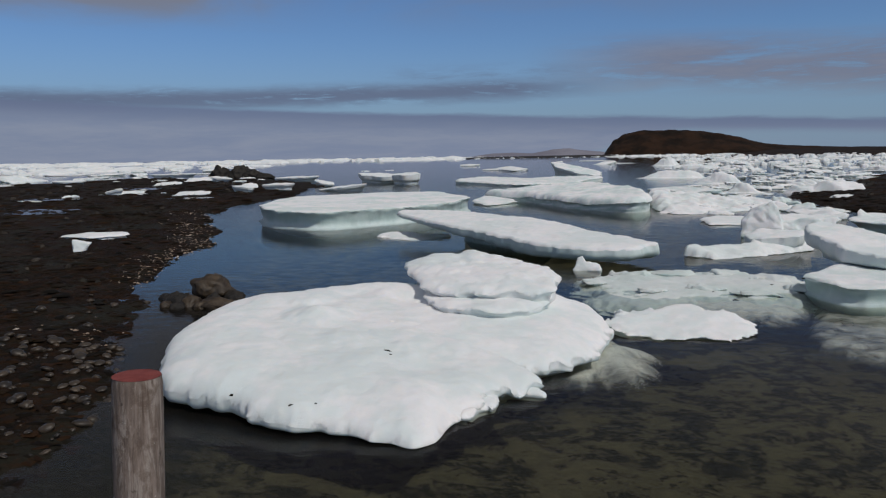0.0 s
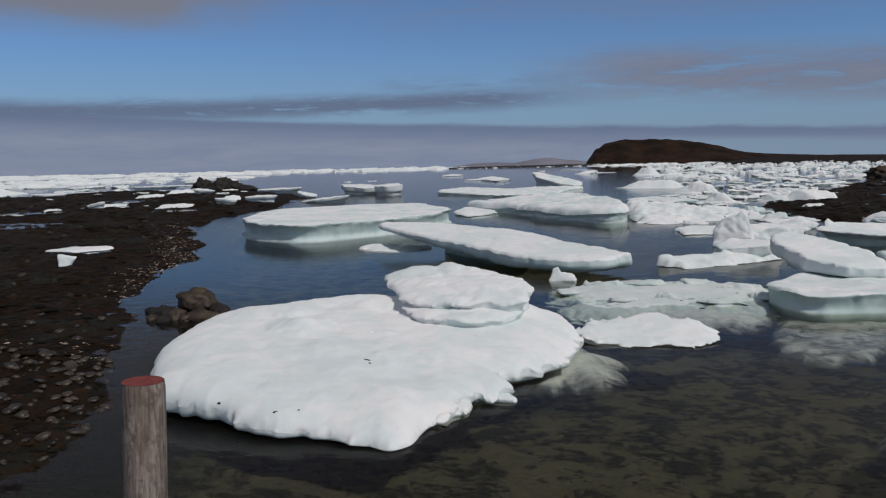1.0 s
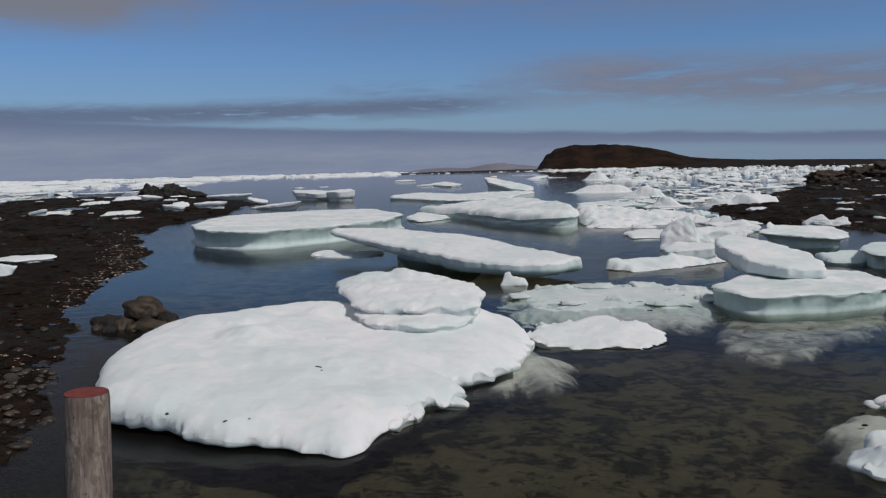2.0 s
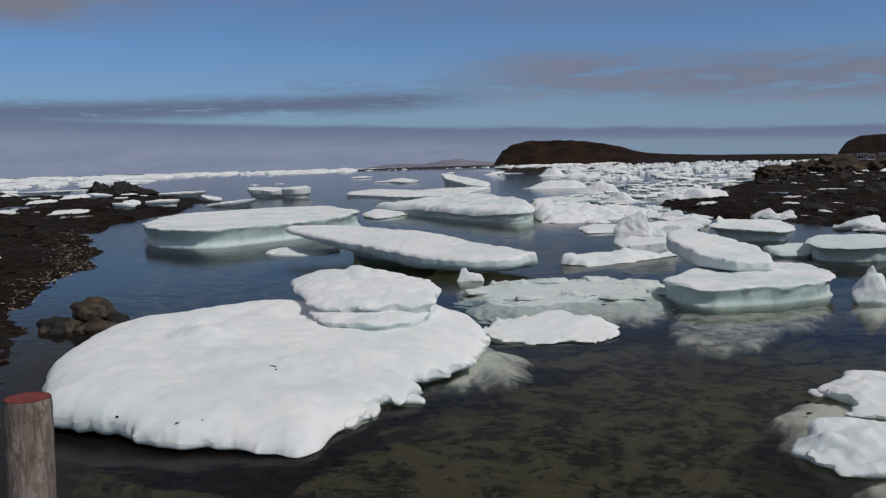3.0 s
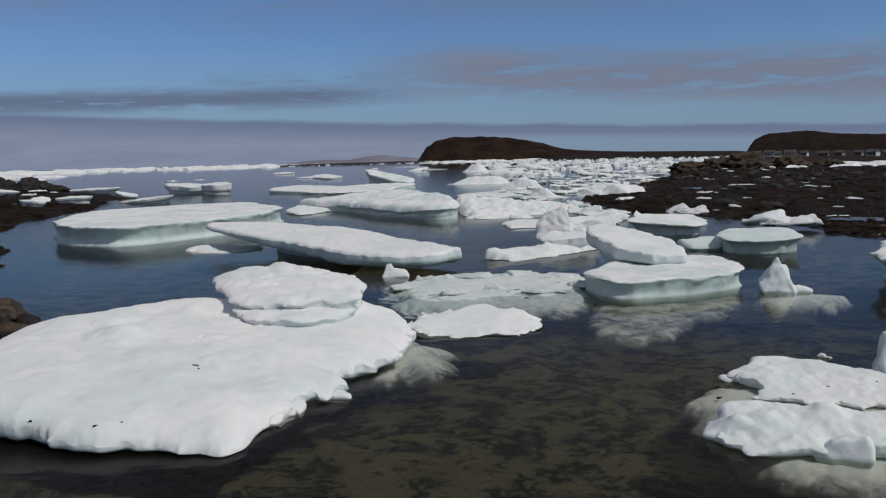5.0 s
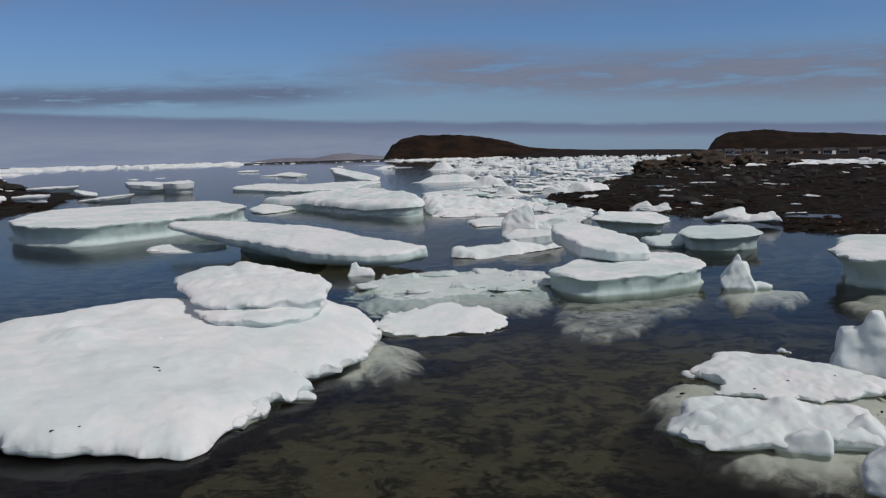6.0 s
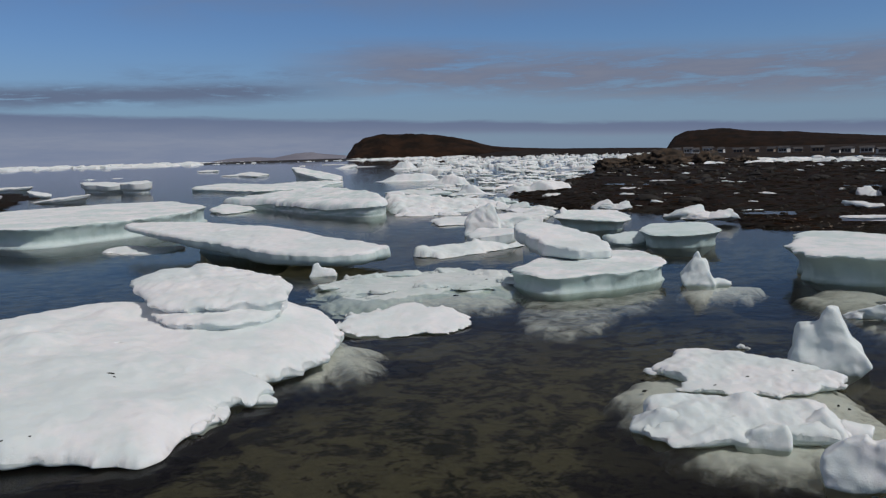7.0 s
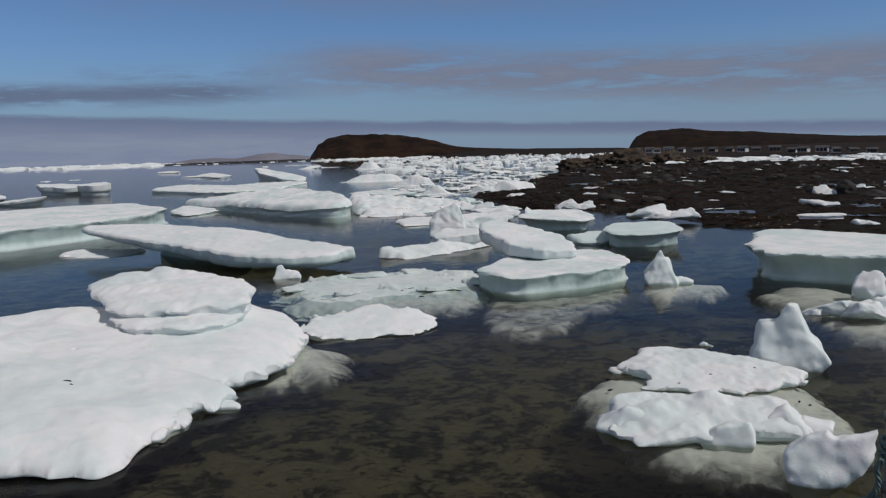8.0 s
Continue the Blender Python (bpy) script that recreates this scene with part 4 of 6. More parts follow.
floe("ice_block", "turquoise wedge of ice on a far floe", (21.85, 143.84), 6.00, 2.40, -51, [0.98, 0.9, 1.06, 0.92, 0.86, 1.02, 1.1, 0.9, 1.0, 0.88, 1.05, 0.94], 1.45, (-0.042, 0.212), rise=0.08, edge=0.4, rim=0.5, shrink=0.12, depth=0.5, jag=0.08, rough=0.08, mat=TEAL, seed=51.5, tear=0.22, category="ice block")
floe("ice_block", "white rounded ice block drifting off the spit", (-8.29, 124.80), 2.50, 2.00, -42, [1.05, 0.95, 0.85, 1.0, 1.1, 0.9, 0.95, 1.08, 0.9, 0.84, 1.0, 0.96], 1.50, (0.067, 0.074), rise=0.08, edge=0.4, rim=0.9, shrink=0.12, depth=0.5, jag=0.08, rough=0.08, mat=ICE, seed=52.5, tear=0.22, category="ice block")
floe("ice_block", "flat white ice block drifting off the spit", (-13.35, 131.76), 5.06, 2.00, -43, [0.98, 0.9, 1.06, 0.92, 0.86, 1.02, 1.1, 0.9, 1.0, 0.88, 1.05, 0.94], 1.30, (0.038, 0.100), rise=0.08, edge=0.4, rim=0.7, shrink=0.12, depth=0.5, jag=0.08, rough=0.08, mat=ICE, seed=53.5, tear=0.22, category="ice block")
floe("ice_block", "tilted white ice plate drifting off the spit", (-15.14, 101.03), 3.93, 1.20, -36, [1.05, 0.95, 0.85, 1.0, 1.1, 0.9, 0.95, 1.08, 0.9, 0.84, 1.0, 0.96], 0.55, (0.131, 0.028), rise=0.08, edge=0.4, rim=0.3, shrink=0.12, depth=0.5, jag=0.08, rough=0.08, mat=ICE, seed=54.5, tear=0.22, category="ice block")
floe("ice_block", "tilted white ice plate drifting off the spit", (-20.73, 119.78), 2.14, 0.90, -39, [0.98, 0.9, 1.06, 0.92, 0.86, 1.02, 1.1, 0.9, 1.0, 0.88, 1.05, 0.94], 0.57, (-0.054, 0.174), rise=0.08, edge=0.4, rim=0.3, shrink=0.12, depth=0.5, jag=0.08, rough=0.08, mat=ICE, seed=55.5, tear=0.22, category="ice block")
floe("ice_block", "low white ice plate drifting off the spit", (-31.55, 150.66), 6.89, 1.50, -43, [1.05, 0.95, 0.85, 1.0, 1.1, 0.9, 0.95, 1.08, 0.9, 0.84, 1.0, 0.96], 0.70, (0.089, 0.053), rise=0.08, edge=0.4, rim=0.3, shrink=0.12, depth=0.5, jag=0.08, rough=0.08, mat=ICE, seed=56.5, tear=0.22, category="ice block")
hewn("ice_block", "blue-white peaked hummock of broken ice", (15.11, 39.73), [([(-1.09, 0.01), (-1.02, 0.85), (-0.43, 1.39), (0.3, 1.68), (0.62, 1.34), (0.87, 0.14)], 0.9), ([(0.29, 0.06), (0.59, 0.78), (1.88, 0.73), (3.3, 1.01), (3.02, 0.28), (1.88, -0.01)], 0.8)], -21, TEAL, 83)
floe("stranded_ice", "tilted white ice plate stranded on the wrack", (-40.89, 90.59), 1.89, 0.60, -23, [1.05, 0.95, 0.85, 1.0, 1.1, 0.9, 0.95, 1.08, 0.9, 0.84, 1.0, 0.96], 0.80, (0.185, 0.031), rise=0.08, edge=0.4, rim=0.25, shrink=0.12, depth=0.5, jag=0.08, rough=0.08, mat=ICE, seed=62.5, tear=0.22, category="stranded ice", base=0.3)
floe("stranded_ice", "tilted white ice plate stranded on the wrack", (-68.42, 185.26), 10.19, 1.00, -37, [0.98, 0.9, 1.06, 0.92, 0.86, 1.02, 1.1, 0.9, 1.0, 0.88, 1.05, 0.94], 1.05, (0.075, 0.069), rise=0.08, edge=0.4, rim=0.25, shrink=0.12, depth=0.5, jag=0.08, rough=0.08, mat=ICE, seed=63.5, tear=0.22, category="stranded ice", base=0.3)
floe("stranded_ice", "tilted white ice plate stranded on the wrack", (-43.81, 142.30), 3.00, 0.80, -32, [1.05, 0.95, 0.85, 1.0, 1.1, 0.9, 0.95, 1.08, 0.9, 0.84, 1.0, 0.96], 1.05, (-0.003, 0.120), rise=0.08, edge=0.4, rim=0.25, shrink=0.12, depth=0.5, jag=0.08, rough=0.08, mat=ICE, seed=64.5, tear=0.22, category="stranded ice", base=0.3)
floe("stranded_ice", "tilted white ice plate stranded on the wrack", (-26.82, 96.11), 1.84, 0.70, -25, [0.98, 0.9, 1.06, 0.92, 0.86, 1.02, 1.1, 0.9, 1.0, 0.88, 1.05, 0.94], 0.95, (-0.006, 0.114), rise=0.08, edge=0.4, rim=0.25, shrink=0.12, depth=0.5, jag=0.08, rough=0.08, mat=ICE, seed=65.5, tear=0.22, category="stranded ice", base=0.3)
floe("stranded_ice", "tilted white ice plate stranded on the wrack", (-23.39, 99.94), 2.45, 0.80, -26, [1.05, 0.95, 0.85, 1.0, 1.1, 0.9, 0.95, 1.08, 0.9, 0.84, 1.0, 0.96], 1.05, (0.081, 0.071), rise=0.08, edge=0.4, rim=0.25, shrink=0.12, depth=0.5, jag=0.08, rough=0.08, mat=ICE, seed=66.5, tear=0.22, category="stranded ice", base=0.3)
floe("stranded_ice", "tilted white ice plate stranded on the wrack", (-70.25, 139.22), 4.70, 1.20, -29, [0.98, 0.9, 1.06, 0.92, 0.86, 1.02, 1.1, 0.9, 1.0, 0.88, 1.05, 0.94], 0.90, (0.058, 0.082), rise=0.08, edge=0.4, rim=0.25, shrink=0.12, depth=0.5, jag=0.08, rough=0.08, mat=ICE, seed=67.5, tear=0.22, category="stranded ice", base=0.3)
hewn("stranded_ice", "pale wedge of ice stranded on the wrack", (-16.94, 34.38), [([(-0.29, 0.02), (-0.31, 0.53), (0.47, 0.35), (0.1, 0.05)], 0.25)], 26, ICE, 70, "stranded ice", 0.4)
berg("ice_block", "white broken ice block in the bay", (35.54, 76.77), 4.06, 1.62, -25, [(0.95, 1.36), (-1.83, 0.76)], 0.0, blunt=1.5, seed=24.5)
berg("ice_block", "white broken ice block in the bay", (32.34, 65.75), 2.12, 0.85, -26, [(-0.39, 0.48)], 0.0, blunt=1.5, seed=25.5)
berg("ice_block", "white broken ice block in the bay", (28.95, 80.76), 2.36, 0.94, -20, [(0.07, 1.13)], 0.0, blunt=1.5, seed=26.5)
berg("ice_block", "white broken ice block in the bay", (35.78, 131.12), 5.56, 2.22, -15, [(0.05, 1.2)], 0.0, blunt=1.5, seed=27.5)
berg("ice_block", "white broken ice block in the bay", (34.44, 104.94), 3.07, 1.23, -18, [(0.45, 1.38)], 0.0, blunt=1.5, seed=28.5)
berg("ice_block", "white broken ice block in the bay", (66.84, 250.75), 4.38, 2.63, -15, [(0.1, 2.2)], 0.0, blunt=1.5, seed=29.5)
hewn("ice_block", "small white ice chip by the slab", (4.51, 29.21), [([(-0.55, 0.02), (-0.41, 0.23), (0.08, 0.35), (0.4, 0.21), (0.5, 0.03)], 0.25), ([(-0.46, 0.1), (-0.38, 0.45), (-0.18, 0.54), (-0.04, 0.18)], 0.2)], -9, ICE, 84)
floe("sunken_ice", "pale tongue of ice drowned in clear water", (2.83, 17.88), 2.26, 1.39, 79, [0.88, 1.06, 1.09, 0.91, 0.87, 0.93, 1.01, 0.99, 0.97, 0.98, 0.79, 0.78, 1.01, 1.02, 1.05, 1.0, 1.05, 0.88, 0.8, 0.82], -0.05, (-0.030, 0.020), base=-0.5, foot=0.95, edge=1.3, lip=0.97, jag=0.0, rough=0.01, mat=DROWNED, seed=40.0, tear=0.05, category="sunken ice")
# this foot reaches forward so its pale shape imitates the floe's reflection
floe("sunken_ice", "drowned foot of a flat floe, widened to stand in for its reflection", (11.86, 22.23), 5.72, 2.83, 57, [0.82, 0.82, 0.93, 0.93, 0.99, 0.88, 0.81, 0.83, 0.93, 0.97, 0.99, 0.93, 0.75, 0.74, 0.82, 0.91, 1.08, 1.0, 0.87, 0.84], -0.28, (0.0, 0.0), base=-0.8, foot=0.95, edge=0.8, lip=0.97, jag=0.05, rough=0.05, mat=DROWNED, seed=46.0, tear=0.15, category="sunken ice")
floe("sunken_ice", "pale drowned ice round a half-sunk floe", (6.95, 23.79), 3.50, 2.76, 170, [0.94, 0.96, 1.04, 1.04, 1.0, 0.95, 0.9, 0.94, 1.02, 1.02, 1.03, 1.1, 1.05, 0.98, 0.86, 0.84, 0.91, 1.12, 1.1, 1.02], -0.09, (-0.000, 0.000), base=-0.675, foot=0.95, edge=1.6, lip=0.97, jag=0.08, rough=0.05, mat=DROWNED, seed=41.0, tear=0.15, category="sunken ice")
floe("sunken_ice", "thin drowned ice round a small pyramid of ice", (15.97, 20.72), 1.68, 1.22, -158, [1.1, 0.91, 0.85, 0.89, 1.03, 1.07, 0.98, 1.0, 1.13, 0.96, 0.89, 0.91, 1.04, 1.04, 0.94, 0.94, 1.05, 0.98, 0.97, 1.05], -0.08, (-0.000, 0.000), base=-0.45, foot=0.95, edge=0.9, lip=0.97, jag=0.08, rough=0.05, mat=DROWNED, seed=42.0, tear=0.15, category="sunken ice")
floe("sunken_ice", "wide drowned ice foot under heaped blocks", (9.02, 10.86), 2.73, 2.37, 70, [0.92, 1.02, 1.02, 1.08, 1.1, 1.02, 0.91, 0.89, 0.94, 1.03, 1.04, 1.03, 0.99, 0.97, 0.97, 0.99, 1.01, 0.98, 0.99, 1.03, 1.08, 1.01, 0.92, 0.89], -0.05, (0.0, 0.0), base=-0.55, foot=0.95, edge=0.9, lip=0.9, jag=0.04, rough=0.04, mat=DROWNED, seed=43.0, tear=0.12, category="sunken ice")
floe("sunken_ice", "drowned ice foot before a broad floe", (18.06, 16.54), 4.00, 1.77, 58, [0.9, 1.02, 1.06, 1.08, 1.22, 1.03, 0.92, 0.9, 0.99, 1.03, 1.05, 1.02, 1.03, 0.94, 0.96, 1.08, 1.3, 1.0, 0.88, 0.86], -0.11, (-0.000, 0.000), base=-0.6, foot=0.95, edge=1.6, lip=0.97, jag=0.08, rough=0.05, mat=DROWNED, seed=44.0, tear=0.15, category="sunken ice")
floe("ice_floe", "low ragged white floe with scraps of weed", (9.86, 12.16), 1.8, 1.21, 139, [0.94, 0.89, 0.83, 0.89, 1.05, 1.04, 0.91, 0.83, 0.81, 0.86, 0.89, 0.94, 0.97, 1.07, 0.94, 0.87, 0.86, 0.83, 0.87, 0.95, 1.03, 1.0, 0.85, 0.85], 0.11, (0.071, 0.093), rise=0.07, edge=0.3, rim=0.08, shrink=0.04, sink=0.15, depth=0.3, jag=0.05, rough=0.07, seed=21.0, tear=0.18, cell=0.035)
floe("ice_spur", "ragged spur of ice at the edge of the great floe", (0.56, 14.79), 0.96, 0.62, 127, [0.83, 0.82, 0.73, 0.78, 1.01, 0.77, 0.56, 0.61, 0.81, 0.99, 0.83, 0.83, 0.66, 0.75, 0.84, 0.77], 0.08, (-0.03, 0.03), rise=0.1, edge=0.3, rim=0.05, shrink=0.03, base=-0.06, jag=0.03, rough=0.06, seed=66.0, tear=0.1, cell=0.03)
floe("ice_spur", "rounded lobe of ice at the edge of the great floe", (-0.06, 14.01), 1.0, 0.47, 88, [0.88, 0.91, 1.12, 0.91, 0.79, 0.82, 1.04, 1.07, 0.9, 0.77, 0.84, 1.09, 1.0, 0.89, 0.87, 1.0], 0.08, (-0.03, 0.03), rise=0.1, edge=0.3, rim=0.05, shrink=0.03, base=-0.06, jag=0.03, rough=0.06, seed=67.0, tear=0.1, cell=0.03)
hewn("ice_block", "white angular slab in a heap of broken ice", (6.93, 10.47), [([(-0.42, 0.05), (-0.26, 0.17), (0.04, 0.35), (0.39, 0.28), (0.52, 0.06), (-0.13, -0.02)], 0.35)], -34, ICE, 86)
hewn("ice_block", "white angular slab in a heap of broken ice", (8.00, 9.28), [([(-0.42, 0.01), (-0.12, 0.26), (0.29, 0.35), (0.38, 0.15), (0.35, 0.03)], 0.2)], -41, ICE, 87)
hewn("ice_block", "white angular slab in a heap of broken ice", (9.06, 9.25), [([(-0.44, -0.0), (-0.36, 0.21), (0.03, 0.43), (0.27, 0.2), (0.31, 0.06)], 0.35)], -45, ICE, 88)
hewn("ice_block", "low white sliver of ice in a heap of broken ice", (9.48, 9.10), [([(-0.28, 0.01), (-0.16, 0.23), (0.27, 0.11), (0.23, 0.03)], 0.25)], -46, ICE, 89)
floe("ice_block", "lumpy white mass in a heap of broken ice", (7.87, 9.88), 1.55, 0.72, 155, [0.85, 0.99, 1.1, 1.12, 1.19, 0.99, 0.88, 0.86, 0.87, 0.96, 1.15, 1.04, 0.97, 0.98, 1.05, 1.07, 0.99, 0.93, 0.94, 0.99, 1.13, 1.13, 0.94, 0.85], 0.19, (0.105, 0.220), rise=0.08, edge=0.3, rim=0.15, shrink=0.08, sink=0.2, depth=0.3, jag=0.04, rough=0.12, mounds=((-0.5, 0.3, 0.5, 0.12), (0.5, 0.2, 0.45, 0.12), (0.1, -0.5, 0.35, -0.1)), seed=61.0, tear=0.14, category="ice block", cell=0.03)
chunk("ice_block", "low scrap of ice beside a ragged floe", (8.55, 13.15), [(0, 0, 0.24, 0.14, 0.12)], -33, 0.0, (0, 0), ICE, 8, "ice block", 2, deep=0.15)
hewn("ice_block", "angular white ice block close to the wharf", (8.24, 7.71), [([(-0.46, 0.04), (-0.46, 0.35), (-0.22, 0.59), (0.01, 0.69), (0.14, 0.55), (0.26, 0.12), (-0.13, -0.04)], 0.34), ([(-0.0, 0.04), (0.12, 0.56), (0.6, 0.75), (0.56, 0.44), (0.39, 0.14)], 0.3)], -47, ICE, 85)
chunk("ice_block", "tiny melting chip of ice", (11.44, 14.05), [(-0.05, 0, 0.12, 0.07, 0.1), (0.08, 0, 0.1, 0.06, 0.05)], -39, 0.0, (0, 0), ICE, 10, "ice block", 2, deep=0.2)
chunk("ice_block", "white broken ice heaped before a broad floe", (16.43, 15.28), [(0, 0, 0.75, 0.5, 0.42), (-0.4, -0.2, 0.3, 0.3, 0.2)], -47, 0.0, (0.2, 0.1), ICE, 11, "ice block", 3, deep=0.15)
chunk("ice_block", "white broken ice heaped before a broad floe", (16.88, 14.65), [(0, 0, 0.75, 0.6, 0.55), (0.4, 0.3, 0.5, 0.4, 0.6)], -49, 0.0, (0, 0.1), ICE, 12, "ice block", 3, deep=0.15)
chunk("ice_block", "white broken ice heaped before a broad floe", (19.17, 16.38), [(0, 0, 0.6, 0.5, 0.8)], -49, 0.0, (0, 0.1), ICE, 13, "ice block", 3, deep=0.15)
hewn("ice_block", "white peaked ice block in shallow water", (11.92, 12.04), [([(-0.75, 0.05), (-0.67, 0.44), (-0.58, 0.84), (-0.28, 0.93), (0.19, 0.69), (0.51, 0.47), (0.72, 0.18), (0.3, -0.01), (-0.52, -0.01)], 0.45), ([(-0.4, 0.26), (-0.23, 1.05), (-0.09, 1.28), (0.07, 1.21), (0.22, 0.82), (0.45, 0.33)], 0.38)], -45, ICE, 81)
hewn("ice_block", "small white pyramid of ice and its reflection", (15.76, 21.31), [([(-0.75, 0.27), (-0.68, 0.46), (-0.32, 0.88), (-0.0, 0.77), (0.21, 0.28), (0.35, 0.06), (-0.54, 0.05)], 0.5), ([(-0.45, 0.52), (-0.29, 1.03), (-0.2, 1.1), (-0.07, 0.84), (0.07, 0.47)], 0.25), ([(0.18, 0.06), (0.44, 0.21), (0.85, 0.07)], 0.25)], -37, ICE, 82)
chunk("stranded_ice", "flat broken slab of white ice stranded on the wrack", (28.43, 38.94), [(-0.8, 0, 1.72, 1.1, 0.77), (1.03, -0.34, 1.49, 0.92, 0.46), (-0.23, -0.46, 1.37, 0.8, 0.39)], -36, 0.33, (0.1, 0.15), ICE, 90, "stranded ice", 2, deep=0.2)
chunk("stranded_ice", "flat broken slab of white ice stranded on the wrack", (28.08, 48.66), [(-0.53, 0, 1.13, 0.72, 0.75), (0.68, -0.23, 0.98, 0.6, 0.45), (-0.15, -0.3, 0.91, 0.53, 0.37)], -30, 0.33, (0.1, 0.15), ICE, 91, "stranded ice", 2, deep=0.2)
chunk("stranded_ice", "flat broken slab of white ice stranded on the wrack", (33.21, 28.91), [(-0.25, 0, 0.54, 0.35, 0.27), (0.32, -0.11, 0.47, 0.29, 0.16), (-0.07, -0.14, 0.43, 0.25, 0.14)], -49, 0.33, (0.1, 0.15), ICE, 92, "stranded ice", 2, deep=0.2)
chunk("stranded_ice", "flat broken slab of white ice stranded on the wrack", (49.27, 46.04), [(-0.5, 0, 1.07, 0.69, 0.93), (0.64, -0.21, 0.93, 0.57, 0.56), (-0.14, -0.29, 0.86, 0.5, 0.46)], -47, 0.33, (0.1, 0.15), ICE, 93, "stranded ice", 2, deep=0.2)
chunk("stranded_ice", "flat broken slab of white ice stranded on the wrack", (56.86, 49.73), [(-0.32, 0, 0.68, 0.43, 0.47), (0.41, -0.14, 0.59, 0.36, 0.28), (-0.09, -0.18, 0.54, 0.32, 0.23)], -49, 0.33, (0.1, 0.15), ICE, 94, "stranded ice", 2, deep=0.2)
chunk("ice_block", "low wet lump of ice frozen into a half-sunk floe", (4.19, 25.97), [(0, 0, 0.5, 0.3, 0.16), (-0.25, 0.1, 0.3, 0.3, 0.11)], -9, 0.05, (0, 0.1), SLUSH, 120, "ice block", 2, deep=0.15)
chunk("ice_block", "low wet lump of ice frozen into a half-sunk floe", (5.86, 27.41), [(0, 0, 0.8, 0.4, 0.2), (-0.4, 0.1, 0.48, 0.4, 0.14)], -12, 0.05, (0, 0.1), SLUSH, 121, "ice block", 2, deep=0.15)
chunk("ice_block", "low wet lump of ice frozen into a half-sunk floe", (7.35, 27.41), [(0, 0, 1.0, 0.45, 0.2), (-0.5, 0.1, 0.6, 0.45, 0.14)], -15, 0.05, (0, 0.1), SLUSH, 122, "ice block", 2, deep=0.15)
chunk("ice_block", "low wet lump of ice frozen into a half-sunk floe", (8.89, 27.08), [(0, 0, 0.9, 0.45, 0.24), (-0.45, 0.1, 0.54, 0.45, 0.17)], -18, 0.05, (0, 0.1), SLUSH, 123, "ice block", 2, deep=0.15)
chunk("ice_block", "low wet lump of ice frozen into a half-sunk floe", (9.88, 25.84), [(0, 0, 0.8, 0.4, 0.22), (-0.4, 0.1, 0.48, 0.4, 0.15)], -21, 0.05, (0, 0.1), SLUSH, 124, "ice block", 2, deep=0.15)
chunk("ice_block", "low wet lump of ice frozen into a half-sunk floe", (7.36, 24.60), [(0, 0, 0.6, 0.3, 0.12), (-0.3, 0.1, 0.36, 0.3, 0.08)], -17, 0.05, (0, 0.1), SLUSH, 125, "ice block", 2, deep=0.15)
chunk("ice_block", "low wet lump of ice frozen into a half-sunk floe", (8.54, 23.67), [(0, 0, 0.7, 0.3, 0.14), (-0.35, 0.1, 0.42, 0.3, 0.1)], -20, 0.05, (0, 0.1), SLUSH, 126, "ice block", 2, deep=0.15)
chunk("ice_block", "low wet lump of ice frozen into a half-sunk floe", (5.67, 24.41), [(0, 0, 0.5, 0.3, 0.12), (-0.25, 0.1, 0.3, 0.3, 0.08)], -13, 0.05, (0, 0.1), SLUSH, 127, "ice block", 2, deep=0.15)
chunk("ice_block", "low wet lump of ice frozen into a half-sunk floe", (10.10, 24.26), [(0, 0, 0.5, 0.3, 0.2), (-0.25, 0.1, 0.3, 0.3, 0.14)], -23, 0.05, (0, 0.1), SLUSH, 128, "ice block", 2, deep=0.15)
chunk("ice_block", "white block in a jumble of broken ice behind open water", (17.73, 70.75), [(0, 0, 1.5, 0.9, 1.1), (0.9, -0.2, 1.05, 0.63, 0.66)], -14, 0.0, (0.1, 0.15), ICE, 140, "ice block", 2, deep=0.15)
chunk("ice_block", "white block in a jumble of broken ice behind open water", (17.24, 61.60), [(0, 0, 1.2, 0.8, 0.7), (0.72, -0.2, 0.84, 0.56, 0.42)], -16, 0.0, (0.1, 0.15), ICE, 141, "ice block", 2, deep=0.15)
chunk("ice_block", "white block in a jumble of broken ice behind open water", (19.86, 65.00), [(0, 0, 1.4, 0.9, 1.0), (0.84, -0.2, 0.98, 0.63, 0.6)], -17, 0.0, (0.1, 0.15), TEAL, 142, "ice block", 2, deep=0.15)
chunk("ice_block", "white block in a jumble of broken ice behind open water", (20.90, 61.73), [(0, 0, 1.5, 0.9, 0.8), (0.9, -0.2, 1.05, 0.63, 0.48)], -19, 0.0, (0.1, 0.15), ICE, 143, "ice block", 2, deep=0.15)
chunk("ice_block", "white block in a jumble of broken ice behind open water", (21.82, 58.72), [(0, 0, 1.3, 0.8, 0.6), (0.78, -0.2, 0.91, 0.56, 0.36)], -20, 0.0, (0.1, 0.15), ICE, 144, "ice block", 2, deep=0.15)
chunk("ice_block", "white block in a jumble of broken ice behind open water", (24.73, 61.67), [(0, 0, 1.4, 0.8, 0.8), (0.84, -0.2, 0.98, 0.56, 0.48)], -22, 0.0, (0.1, 0.15), TEAL, 145, "ice block", 2, deep=0.15)
chunk("ice_block", "white block in a jumble of broken ice behind open water", (14.74, 55.60), [(0, 0, 0.8, 0.5, 0.35), (0.48, -0.2, 0.56, 0.35, 0.21)], -15, 0.0, (0.1, 0.15), ICE, 146, "ice block", 2, deep=0.15)
